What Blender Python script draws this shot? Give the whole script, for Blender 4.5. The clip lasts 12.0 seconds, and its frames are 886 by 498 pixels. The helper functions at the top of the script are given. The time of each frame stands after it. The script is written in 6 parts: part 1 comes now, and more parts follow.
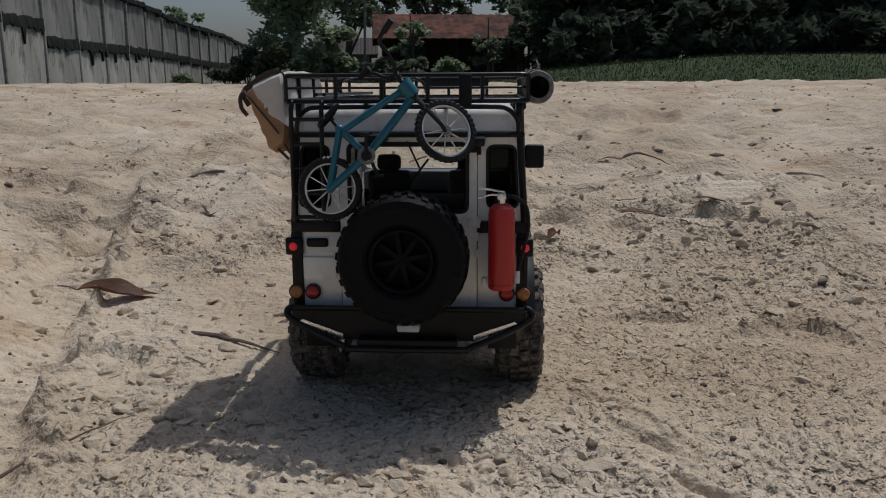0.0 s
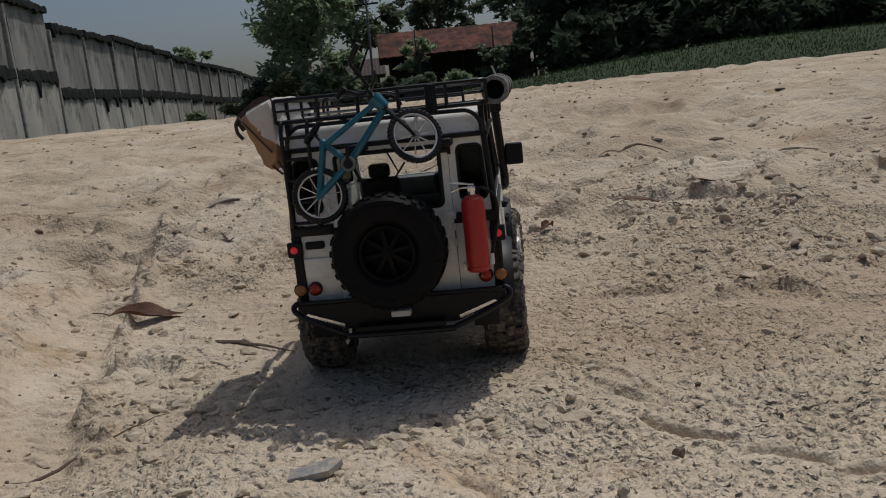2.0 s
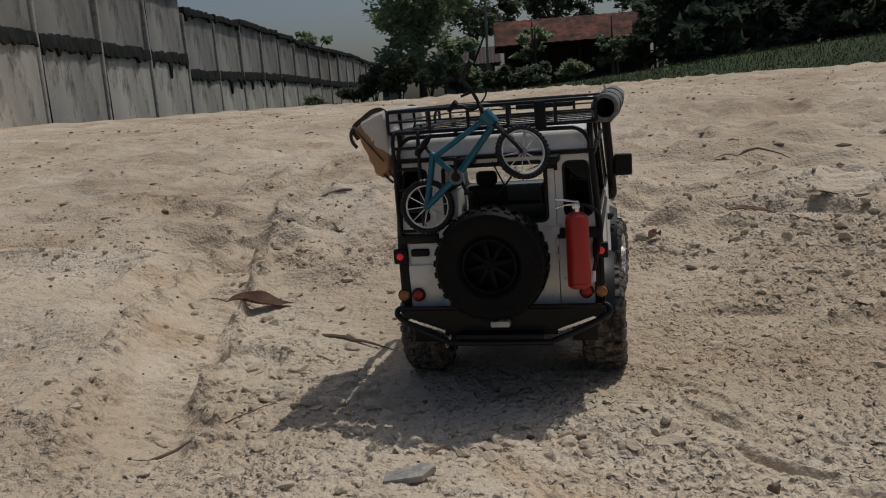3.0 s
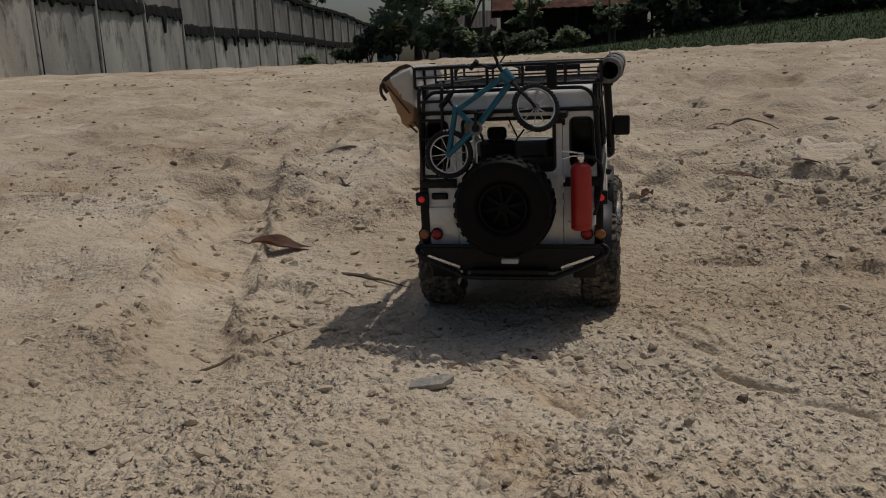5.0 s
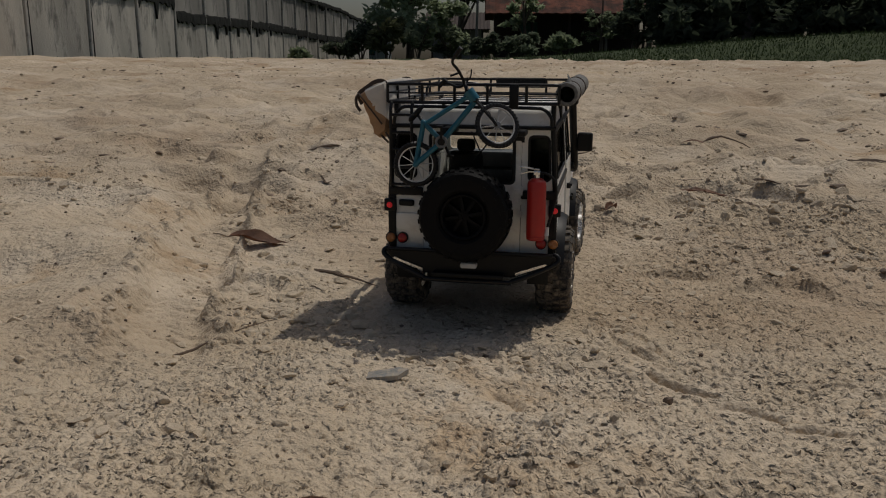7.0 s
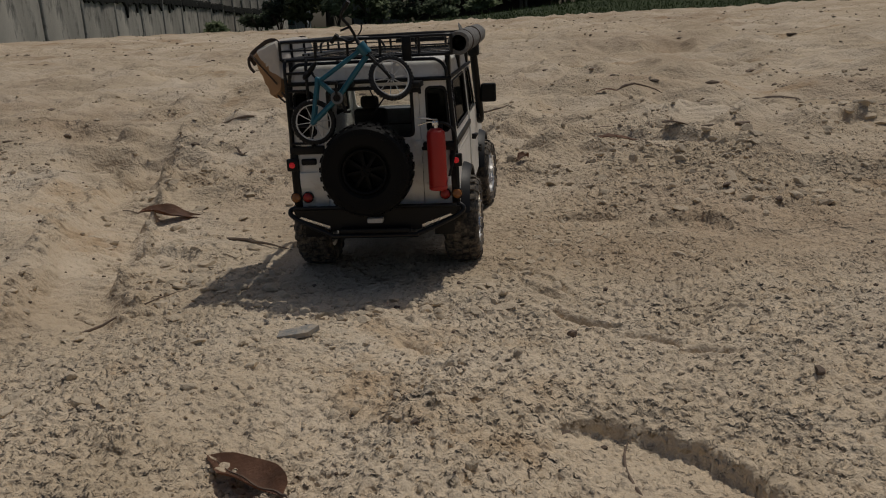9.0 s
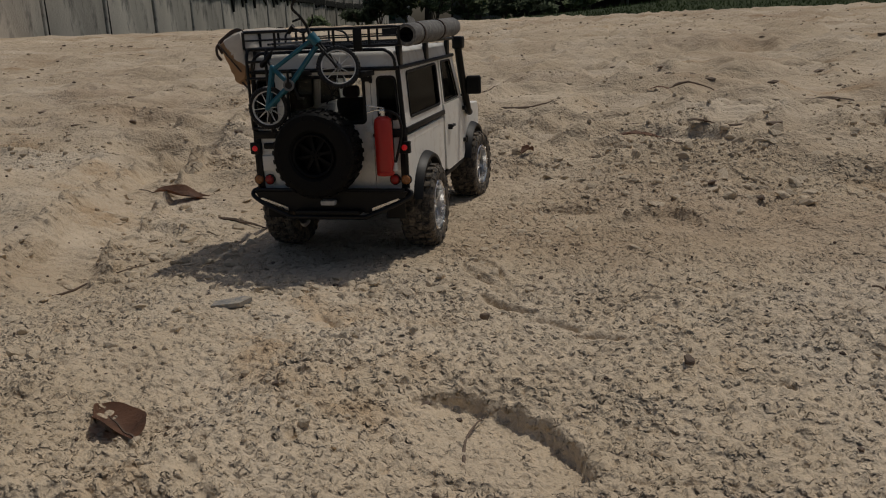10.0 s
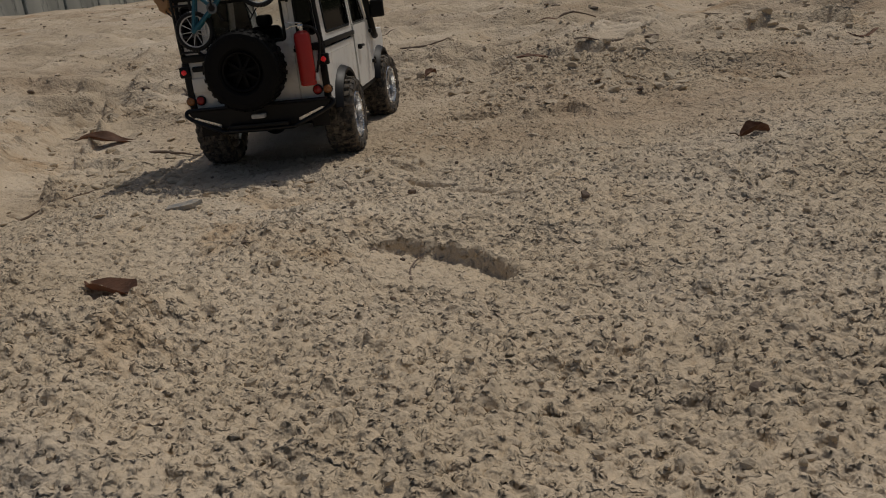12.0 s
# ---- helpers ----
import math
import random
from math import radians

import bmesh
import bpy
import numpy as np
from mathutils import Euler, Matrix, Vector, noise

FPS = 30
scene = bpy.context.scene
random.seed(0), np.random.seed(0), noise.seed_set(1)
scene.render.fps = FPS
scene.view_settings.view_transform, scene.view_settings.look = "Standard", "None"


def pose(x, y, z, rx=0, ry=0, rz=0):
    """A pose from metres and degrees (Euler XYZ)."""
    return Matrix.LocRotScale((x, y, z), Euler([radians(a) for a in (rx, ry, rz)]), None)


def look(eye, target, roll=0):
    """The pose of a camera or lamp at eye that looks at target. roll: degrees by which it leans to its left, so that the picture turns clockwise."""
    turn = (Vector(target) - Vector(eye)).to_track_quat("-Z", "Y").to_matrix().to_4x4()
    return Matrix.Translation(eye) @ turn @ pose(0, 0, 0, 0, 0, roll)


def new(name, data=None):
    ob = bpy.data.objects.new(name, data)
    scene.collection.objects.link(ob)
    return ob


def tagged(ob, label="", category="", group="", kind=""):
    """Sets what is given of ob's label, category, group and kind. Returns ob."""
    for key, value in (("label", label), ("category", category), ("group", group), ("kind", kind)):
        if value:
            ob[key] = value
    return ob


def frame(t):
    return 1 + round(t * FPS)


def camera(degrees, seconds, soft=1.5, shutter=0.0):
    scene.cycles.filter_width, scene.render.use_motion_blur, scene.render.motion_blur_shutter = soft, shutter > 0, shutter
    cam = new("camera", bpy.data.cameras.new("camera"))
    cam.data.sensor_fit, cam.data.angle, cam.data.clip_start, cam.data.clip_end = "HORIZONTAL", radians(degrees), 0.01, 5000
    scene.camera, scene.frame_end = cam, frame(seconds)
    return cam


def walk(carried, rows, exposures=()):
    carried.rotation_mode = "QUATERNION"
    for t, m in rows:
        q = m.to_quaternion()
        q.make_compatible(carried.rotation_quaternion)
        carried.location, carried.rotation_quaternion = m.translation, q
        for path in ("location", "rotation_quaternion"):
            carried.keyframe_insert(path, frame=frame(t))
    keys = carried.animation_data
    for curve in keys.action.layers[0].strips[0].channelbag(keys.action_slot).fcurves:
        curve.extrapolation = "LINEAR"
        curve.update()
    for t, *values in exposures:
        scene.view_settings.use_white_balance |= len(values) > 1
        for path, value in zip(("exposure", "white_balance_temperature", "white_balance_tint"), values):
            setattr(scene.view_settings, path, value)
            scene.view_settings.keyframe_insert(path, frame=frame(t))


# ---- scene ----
# ---- the camera and its walk ----
cam = camera(56.7, 12.0, soft=1.1)
EXPOSURE = -1.72
ROWS = [  # seconds, place, turn to the left, tilt up, lean to the left
    (0.0, 0.066, -0.614, 0.251, 3.71, -11.22, -0.29),
    (0.5, 0.093, -0.645, 0.265, 4.49, -11.47, -5.69),
    (1.0, 0.118, -0.665, 0.297, 6.53, -11.58, -2.01),
    (1.5, 0.119, -0.671, 0.263, 7.04, -10.63, -3.78),
    (2.0, 0.106, -0.692, 0.246, 5.44, -10.25, -5.92),
    (2.5, 0.116, -0.692, 0.258, 11.65, -9.89, -4.52),
    (4.5, 0.090, -0.782, 0.275, 14.06, -12.60, -4.52),
    (5.0, 0.105, -0.797, 0.265, 12.38, -12.85, -2.64),
    (5.5, 0.162, -0.793, 0.223, 13.88, -11.38, -2.61),
    (6.0, 0.132, -0.822, 0.281, 11.77, -12.37, -0.13),
    (6.5, 0.128, -0.842, 0.287, 11.40, -12.54, 1.50),
    (8.5, 0.190, -0.857, 0.259, 10.16, -15.13, -6.52),
    (9.0, 0.171, -0.857, 0.270, 6.77, -15.35, -2.96),
    (9.5, 0.300, -0.862, 0.248, 12.00, -14.47, -2.65),
    (10.0, 0.333, -0.867, 0.259, 13.45, -15.29, -2.42),
    (10.5, 0.399, -0.878, 0.321, 15.55, -16.70, -3.01),
    (11.0, 0.384, -0.903, 0.254, 11.85, -15.63, -2.54),
    (11.5, 0.365, -0.963, 0.256, 9.20, -18.56, -6.01),
    (12.0, 0.333, -1.003, 0.211, 7.15, -18.31, -6.35),
]

walk(cam, [(t, look((x, y, z), (x - math.sin(radians(a)) * math.cos(radians(b)), y + math.cos(radians(a)) * math.cos(radians(b)), z + math.sin(radians(b))), r))
           for t, x, y, z, a, b, r in ROWS], exposures=[(0.0, EXPOSURE + 0.30, 5850, 10), (2.5, EXPOSURE + 0.20, 6080, 10), (4.5, EXPOSURE + 0.14, 6180, 10), (5.1, EXPOSURE - 0.09, 6330, 10), (12.0, EXPOSURE - 0.18, 6600, 10)])

# ---- world and sun ----
SUN = Vector((0.24, 0.34, 0.90)).normalized()
world = bpy.data.worlds.new("world")
scene.world = world
world.use_nodes = True
wn = world.node_tree.nodes
sky = wn.new("ShaderNodeTexSky")
sky.sky_type, sky.sun_disc = "NISHITA", False
sky.sun_elevation = math.asin(SUN.z)
sky.sun_rotation = math.atan2(SUN.x, SUN.y)
sky.air_density, sky.dust_density, sky.ozone_density = 1.0, 3.6, 0.7
wn["Background"].inputs["Strength"].default_value = 0.15
world.node_tree.links.new(sky.outputs[0], wn["Background"].inputs["Color"])
sun = bpy.data.lights.new("sun", "SUN")
sun.energy, sun.angle, sun.color = 5.0, radians(0.53), (1.0, 0.95, 0.87)
sun_ob = new("sun", sun)
sun_ob.matrix_world = look((0, 0, 0), -SUN)
sun_ob.location = SUN * 60


# ---- materials ----
def material(name, color, rough=0.5, metal=0.0, vary=0.12, scale=40.0, bump=0.0, bump_scale=300.0, dust=None, dust_at=0.5, dust_soft=0.12, coat=0.0, emit=0.0, spread=0.0, spec=0.5):
    m = bpy.data.materials.new(name)
    m.use_nodes = True
    n, l = m.node_tree.nodes, m.node_tree.links
    b = n["Principled BSDF"]
    b.inputs["Metallic"].default_value = metal
    b.inputs["Coat Weight"].default_value = coat
    b.inputs["Specular IOR Level"].default_value = spec
    tc = n.new("ShaderNodeTexCoord")
    n1 = n.new("ShaderNodeTexNoise")
    n1.inputs["Scale"].default_value, n1.inputs["Detail"].default_value = scale, 6
    l.new(tc.outputs["Object"], n1.inputs["Vector"])
    ramp = n.new("ShaderNodeMapRange")
    ramp.inputs["From Min"].default_value, ramp.inputs["From Max"].default_value = 0.25, 0.75
    ramp.inputs["To Min"].default_value, ramp.inputs["To Max"].default_value = 1 - vary, 1 + vary
    l.new(n1.outputs["Fac"], ramp.inputs["Value"])
    mul = n.new("ShaderNodeVectorMath")
    mul.operation = "SCALE"
    mul.inputs[0].default_value = color
    l.new(ramp.outputs[0], mul.inputs["Scale"])
    out = mul.outputs[0]
    if spread:
        oi = n.new("ShaderNodeObjectInfo")
        geo = n.new("ShaderNodeNewGeometry")
        add = n.new("ShaderNodeMath")
        l.new(oi.outputs["Random"], add.inputs[0])
        l.new(geo.outputs["Random Per Island"], add.inputs[1])
        mr = n.new("ShaderNodeMapRange")
        mr.inputs["From Max"].default_value = 2.0
        mr.inputs["To Min"].default_value, mr.inputs["To Max"].default_value = 1 - spread, 1 + spread
        l.new(add.outputs[0], mr.inputs["Value"])
        m2 = n.new("ShaderNodeVectorMath")
        m2.operation = "SCALE"
        l.new(out, m2.inputs[0])
        l.new(mr.outputs[0], m2.inputs["Scale"])
        out = m2.outputs[0]
    r2 = n.new("ShaderNodeMapRange")
    r2.inputs["To Min"].default_value, r2.inputs["To Max"].default_value = max(0.02, rough - 0.1), min(1, rough + 0.1)
    l.new(n1.outputs["Fac"], r2.inputs["Value"])
    rout = r2.outputs[0]
    if dust:
        n2 = n.new("ShaderNodeTexNoise")
        n2.inputs["Scale"].default_value, n2.inputs["Detail"].default_value, n2.inputs["Roughness"].default_value = scale * 2.3, 9, 0.7
        l.new(tc.outputs["Object"], n2.inputs["Vector"])
        d = n.new("ShaderNodeMapRange")
        d.inputs["From Min"].default_value, d.inputs["From Max"].default_value = dust_at - dust_soft, dust_at + dust_soft
        l.new(n2.outputs["Fac"], d.inputs["Value"])
        mix = n.new("ShaderNodeMix")
        mix.data_type = "RGBA"
        mix.inputs["B"].default_value = (*dust, 1)
        l.new(out, mix.inputs["A"])
        l.new(d.outputs[0], mix.inputs["Factor"])
        out = mix.outputs["Result"]
        mr2 = n.new("ShaderNodeMix")
        mr2.inputs["B"].default_value = 0.9
        l.new(rout, mr2.inputs["A"])
        l.new(d.outputs[0], mr2.inputs["Factor"])
        rout = mr2.outputs["Result"]
    l.new(out, b.inputs["Base Color"])
    l.new(rout, b.inputs["Roughness"])
    if bump:
        n3 = n.new("ShaderNodeTexNoise")
        n3.inputs["Scale"].default_value, n3.inputs["Detail"].default_value = bump_scale, 5
        l.new(tc.outputs["Object"], n3.inputs["Vector"])
        bp = n.new("ShaderNodeBump")
        bp.inputs["Strength"].default_value, bp.inputs["Distance"].default_value = bump, 0.6 / bump_scale
        l.new(n3.outputs["Fac"], bp.inputs["Height"])
        l.new(bp.outputs[0], b.inputs["Normal"])
    if emit:
        b.inputs["Emission Color"].default_value = (*color, 1)
        b.inputs["Emission Strength"].default_value = emit
    return m


def glass(name, tint):
    m = bpy.data.materials.new(name)
    m.use_nodes = True
    n, l = m.node_tree.nodes, m.node_tree.links
    n.remove(n["Principled BSDF"])
    tr, gl, mx, fr = n.new("ShaderNodeBsdfTransparent"), n.new("ShaderNodeBsdfGlossy"), n.new("ShaderNodeMixShader"), n.new("ShaderNodeFresnel")
    tr.inputs["Color"].default_value = (*tint, 1)
    gl.inputs["Roughness"].default_value = 0.06
    fr.inputs["IOR"].default_value = 1.18
    half = n.new("ShaderNodeMath")
    half.operation = "MULTIPLY"
    half.inputs[1].default_value = 0.4
    l.new(fr.outputs[0], half.inputs[0])
    l.new(half.outputs[0], mx.inputs[0])
    l.new(tr.outputs[0], mx.inputs[1])
    l.new(gl.outputs[0], mx.inputs[2])
    l.new(mx.outputs[0], n["Material Output"].inputs["Surface"])
    return m


SAND_RGB = (0.55, 0.455, 0.335)
CREAM = material("cream_body_paint", (0.82, 0.80, 0.74), 0.42, 0, 0.05, 25, 0.05, 500, dust=(0.50, 0.41, 0.31), dust_at=0.72, dust_soft=0.2)
ROOF = material("off_white_roof_paint", (0.70, 0.69, 0.65), 0.5, 0, 0.08, 25, 0.05, 500, dust=(0.42, 0.35, 0.27), dust_at=0.70, dust_soft=0.2)
BLACK = material("satin_black_plastic", (0.004, 0.004, 0.0043), 0.5, 0, 0.3, 60, 0.1, 700, spec=0.3, dust=(0.10, 0.085, 0.07), dust_at=0.88, dust_soft=0.12)
TUBE = material("black_powder_coat", (0.004, 0.004, 0.0043), 0.35, 0, 0.3, 80, 0.08, 900, spec=0.35)
RUBBER = material("dusty_rubber", (0.022, 0.021, 0.020), 0.8, 0, 0.3, 60, 0.25, 500, dust=(0.30, 0.245, 0.18), dust_at=0.565, dust_soft=0.14)
SPARE = material("clean_rubber", (0.0028, 0.0028, 0.003), 0.62, 0, 0.3, 60, 0.25, 500, spec=0.18, dust=(0.06, 0.05, 0.042), dust_at=0.78, dust_soft=0.12)
CHROME = material("brushed_silver", (0.78, 0.78, 0.78), 0.28, 1.0, 0.1, 120, 0.03, 700, dust=(0.40, 0.33, 0.25), dust_at=0.74, dust_soft=0.12)
RED = material("red_enamel", (0.42, 0.022, 0.016), 0.34, 0, 0.1, 60, 0.04, 500)
LENS_RED = material("red_lens", (0.34, 0.018, 0.014), 0.2, 0, 0.15, 400)
LENS_AMBER = material("amber_lens", (0.32, 0.13, 0.04), 0.25, 0, 0.15, 400)
LED = material("lit_red_lamp", (0.9, 0.035, 0.04), 0.3, 0, 0.02, 100, emit=0.4)
TEAL = material("teal_enamel", (0.012, 0.115, 0.165), 0.35, 0, 0.12, 150, 0.05, 800)
WHITE_RIM = material("silver_white_plastic", (0.60, 0.60, 0.58), 0.4, 0, 0.08, 200)
TAN = material("tan_canvas", (0.42, 0.25, 0.13), 0.85, 0, 0.2, 70, 0.5, 1500)
PALE = material("off_white_canvas", (0.62, 0.57, 0.50), 0.85, 0, 0.12, 90, 0.5, 1500)
STRAP = material("dark_brown_leather", (0.055, 0.036, 0.026), 0.7, 0, 0.25, 120, 0.3, 900)
FELT = material("grey_felt", (0.14, 0.137, 0.13), 0.95, 0, 0.35, 90, 0.6, 900, dust=(0.27, 0.265, 0.245), dust_at=0.60, dust_soft=0.10)
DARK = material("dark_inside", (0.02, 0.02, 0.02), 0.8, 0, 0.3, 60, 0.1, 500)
GLASS = glass("smoked_glass", (0.10, 0.11, 0.11))
CLEAR = glass("clear_glass", (0.88, 0.89, 0.88))
SEAT = material("dark_seat_vinyl", (0.02, 0.022, 0.025), 0.5, 0, 0.2, 80, 0.1, 600)
GREY = material("grey_plastic", (0.16, 0.17, 0.18), 0.5, 0, 0.2, 90, 0.05, 600)


# ---- mesh tools ----
def empty(name, m=None):
    ob = new(name)
    ob.empty_display_size = 0.02
    if m is not None:
        ob.matrix_world = m
    return ob


def finish(bm, smooth=True, angle=0.6):
    bmesh.ops.recalc_face_normals(bm, faces=bm.faces)
    for f in bm.faces:
        f.smooth = smooth
    if smooth:
        for e in bm.edges:
            if len(e.link_faces) == 2 and e.calc_face_angle(0) > angle:
                e.smooth = False


def part(name, bm, mat, parent=None, label="", smooth=True, at=None):
    finish(bm, smooth)
    me = bpy.data.meshes.new(name)
    bm.to_mesh(me)
    bm.free()
    me.materials.append(mat)
    ob = new(name, me)
    if parent:
        ob.parent = parent
    if at is not None:
        ob.matrix_basis = at
    if label:
        ob["label"] = label
    return ob


def share(name, src, parent, at=None):
    ob = new(name, src.data)
    ob.parent = parent
    if at is not None:
        ob.matrix_basis = at
    return ob


def box(bm, c, s, m=None, bevel=0.0, seg=2):
    made = bmesh.ops.create_cube(bm, size=1.0, matrix=Matrix.Translation(c) @ (m or Matrix()) @ Matrix.Diagonal((*s, 1)))
    if bevel:
        es = list({e for v in made["verts"] for e in v.link_edges})
        bmesh.ops.bevel(bm, geom=es, offset=min(bevel, min(s) * 0.49), segments=seg, profile=0.5, affect="EDGES")
    return bm


def rod(bm, a, b, r, r2=None, seg=12):
    a, b = Vector(a), Vector(b)
    d = b - a
    bmesh.ops.create_cone(bm, cap_ends=True, segments=seg, radius1=r, radius2=r if r2 is None else r2, depth=d.length,
                          matrix=Matrix.Translation((a + b) / 2) @ d.to_track_quat("Z", "Y").to_matrix().to_4x4())
    return bm


def smooth_path(pts, n=6, closed=False):
    pts = [Vector(p) for p in pts]
    out, k = [], len(pts)
    for i in range(k if closed else k - 1):
        p0, p1, p2, p3 = (pts[(i + j - 1) % k] if closed else pts[min(max(i + j - 1, 0), k - 1)] for j in range(4))
        for s in range(n):
            t = s / n
            out.append(0.5 * (2 * p1 + (p2 - p0) * t + (2 * p0 - 5 * p1 + 4 * p2 - p3) * t * t + (3 * p1 - p0 - 3 * p2 + p3) * t ** 3))
    if not closed:
        out.append(pts[-1])
    return out


def tube(bm, pts, r, seg=10, closed=False):
    pts = [Vector(p) for p in pts]
    k, rings = len(pts), []
    up = None
    for i in range(k):
        a = pts[(i - 1) % k] if closed or i else pts[i]
        b = pts[(i + 1) % k] if closed or i < k - 1 else pts[i]
        t = (b - a).normalized()
        if up is None:
            up = t.orthogonal()
        up = (up - t * up.dot(t)).normalized()
        side = t.cross(up)
        ri = r[i] if isinstance(r, (list, tuple)) else r
        rings.append([bm.verts.new(pts[i] + ri * (math.cos(w) * up + math.sin(w) * side)) for w in (2 * math.pi * j / seg for j in range(seg))])
    for i in range(k if closed else k - 1):
        A, B = rings[i], rings[(i + 1) % k]
        for j in range(seg):
            bm.faces.new((A[j], A[(j + 1) % seg], B[(j + 1) % seg], B[j]))
    if not closed:
        bm.faces.new(rings[0][::-1]), bm.faces.new(rings[-1])
    return bm


def lathe(bm, prof, m=None, seg=48, closed=True):
    """Turns a profile of (radius, along) about the local x axis."""
    m = m or Matrix()
    rings = [[bm.verts.new(m @ Vector((a, r * math.cos(w), r * math.sin(w)))) for w in (2 * math.pi * j / seg for j in range(seg))] for r, a in prof]
    for i in range(len(rings) if closed else len(rings) - 1):
        A, B = rings[i], rings[(i + 1) % len(rings)]
        for j in range(seg):
            bm.faces.new((A[j], A[(j + 1) % seg], B[(j + 1) % seg], B[j]))
    return bm


def plate(bm, pts, thick, where):
    """A flat piece with any outline: pts (a, b) are mapped by where(a, b, depth)."""
    f0 = [bm.verts.new(where(a, b, 0.0)) for a, b in pts]
    f1 = [bm.verts.new(where(a, b, thick)) for a, b in pts]
    bm.faces.new(f0), bm.faces.new(f1[::-1])
    k = len(pts)
    for i in range(k):
        bm.faces.new((f0[i], f1[i], f1[(i + 1) % k], f0[(i + 1) % k]))
    return bm


def quad_loop(c, per=8, rad=0.004):
    """Four corners with rounded turns, as a loop of 4 * per points."""
    out = []
    for i in range(4):
        p, a, b = Vector(c[i]), Vector(c[i - 1]), Vector(c[(i + 1) % 4])
        s, e = p + (a - p).normalized() * rad, p + (b - p).normalized() * rad
        for j in range(per):
            t = j / (per - 1)
            out.append((1 - t) ** 2 * s + 2 * t * (1 - t) * p + t * t * e)
    return out


def framed(bm, outer, inner, thick, where, ro=0.001, ri=0.005):
    """A panel with a rounded opening that goes through it."""
    o, n = quad_loop(outer, rad=ro), quad_loop(inner, rad=ri)
    V = [[bm.verts.new(where(p[0], p[1], d)) for p in loop] for loop in (o, n) for d in (0.0, thick)]
    k = len(o)
    for A, B in ((V[0], V[2]), (V[2], V[3]), (V[3], V[1]), (V[1], V[0])):
        for i in range(k):
            j = (i + 1) % k
            bm.faces.new((A[i], A[j], B[j], B[i]))
    return bm


def loop_tube(bm, corners, r, where, rad=0.005, seg=6):
    return tube(bm, [where(p[0], p[1], 0.0) for p in quad_loop(corners, rad=rad)], r, seg, closed=True)


# ---- noise for uneven shapes ----
def lattice(x, y, size, seed):
    """Smooth value noise from 0 to 1 at a wavelength, for arrays."""
    u, v = x / size, y / size
    i, j = np.floor(u).astype(np.int64), np.floor(v).astype(np.int64)
    f, g = u - i, v - j
    f, g = f * f * f * (f * (f * 6 - 15) + 10), g * g * g * (g * (g * 6 - 15) + 10)

    def h(a, b):
        k = (a * 374761393 + b * 668265263 + seed * 974711 + 12345) & 0xFFFFFFFF
        k = ((k ^ (k >> 13)) * 1274126177) & 0xFFFFFFFF
        k = ((k ^ (k >> 16)) * 2246822519) & 0xFFFFFFFF
        return ((k ^ (k >> 15)) & 0xFFFF) / 65535.0
    return (h(i, j) * (1 - f) + h(i + 1, j) * f) * (1 - g) + (h(i, j + 1) * (1 - f) + h(i + 1, j + 1) * f) * g


def step(a, b, x):
    t = np.clip((x - a) / (b - a), 0, 1)
    return t * t * (3 - 2 * t)


# ---- the ground: one sheet of sand, with a grass bank beyond its crest ----
TURN, EYE0 = radians(8.8), (0.10, -0.66)      # the far surroundings are laid out along this heading


def far(u, v, z=0.0):
    c, s = math.cos(TURN), math.sin(TURN)
    return Vector((EYE0[0] + u * c - v * s, EYE0[1] + u * s + v * c, z))


def bank_line(u):
    """How far ahead the sand ends and the grass begins."""
    return 13.6 + 0.35 * np.sin(u * 0.7) + 0.2 * np.sin(u * 1.9 + 1) - 0.02 * u


def big_height(x, y):
    c, s = math.cos(TURN), math.sin(TURN)
    dx, dy = x - EYE0[0], y - EYE0[1]
    u, v = dx * c + dy * s, -dx * s + dy * c
    d = np.hypot(x, y - 0.1)
    z = 0.285 * step(0.8, 12.5, d)
    z = z + (0.05 * (lattice(x, y, 3.1, 3) - 0.5) + 0.03 * (lattice(x, y, 1.1, 4) - 0.5)) * step(0.9, 3.0, d) * (1 - 0.75 * step(8, 11, v))
    b = bank_line(u)
    z = z - 0.10 * step(b, b + 1.5, v)
    z = z + (0.14 + 0.68 * step(-1.0, 11.0, u)) * step(-6.5, -2.0, u) * step(b + 0.3, b + 7.0, v)
    return z, u, v, b


def rut(x, y, x0, x1, y0, y1, w):
    """Depth of a tyre rut along a line."""
    ax, ay = x1 - x0, y1 - y0
    L = math.hypot(ax, ay)
    s = ((x - x0) * ax + (y - y0) * ay) / L
    o = ((x - x0) * -ay + (y - y0) * ax) / L
    o = o + 0.006 * np.sin(s * 9) + 0.030 * (lattice(x, y, 0.16, 45) - 0.5) + 0.014 * (lattice(x, y, 0.05, 46) - 0.5)
    inside = step(w * 0.62, w * 0.40, np.abs(o)) * step(-0.05, 0.05, s) * step(L + 0.05, L - 0.05, s)
    lip = np.exp(-((np.abs(o) - w * 0.72) / (w * 0.2)) ** 2) * step(-0.05, 0.05, s) * step(L + 0.05, L - 0.05, s)
    bars = np.abs(np.sin((s + np.abs(o) * 0.7) * math.pi / 0.024))
    return inside, lip, bars


def scatter(i, j, seed):
    k = (i * 374761393 + j * 668265263 + seed * 974711 + 777) & 0xFFFFFFFF
    k = ((k ^ (k >> 13)) * 1274126177) & 0xFFFFFFFF
    k = ((k ^ (k >> 16)) * 2246822519) & 0xFFFFFFFF
    return ((k ^ (k >> 15)) & 0xFFFF) / 65535.0


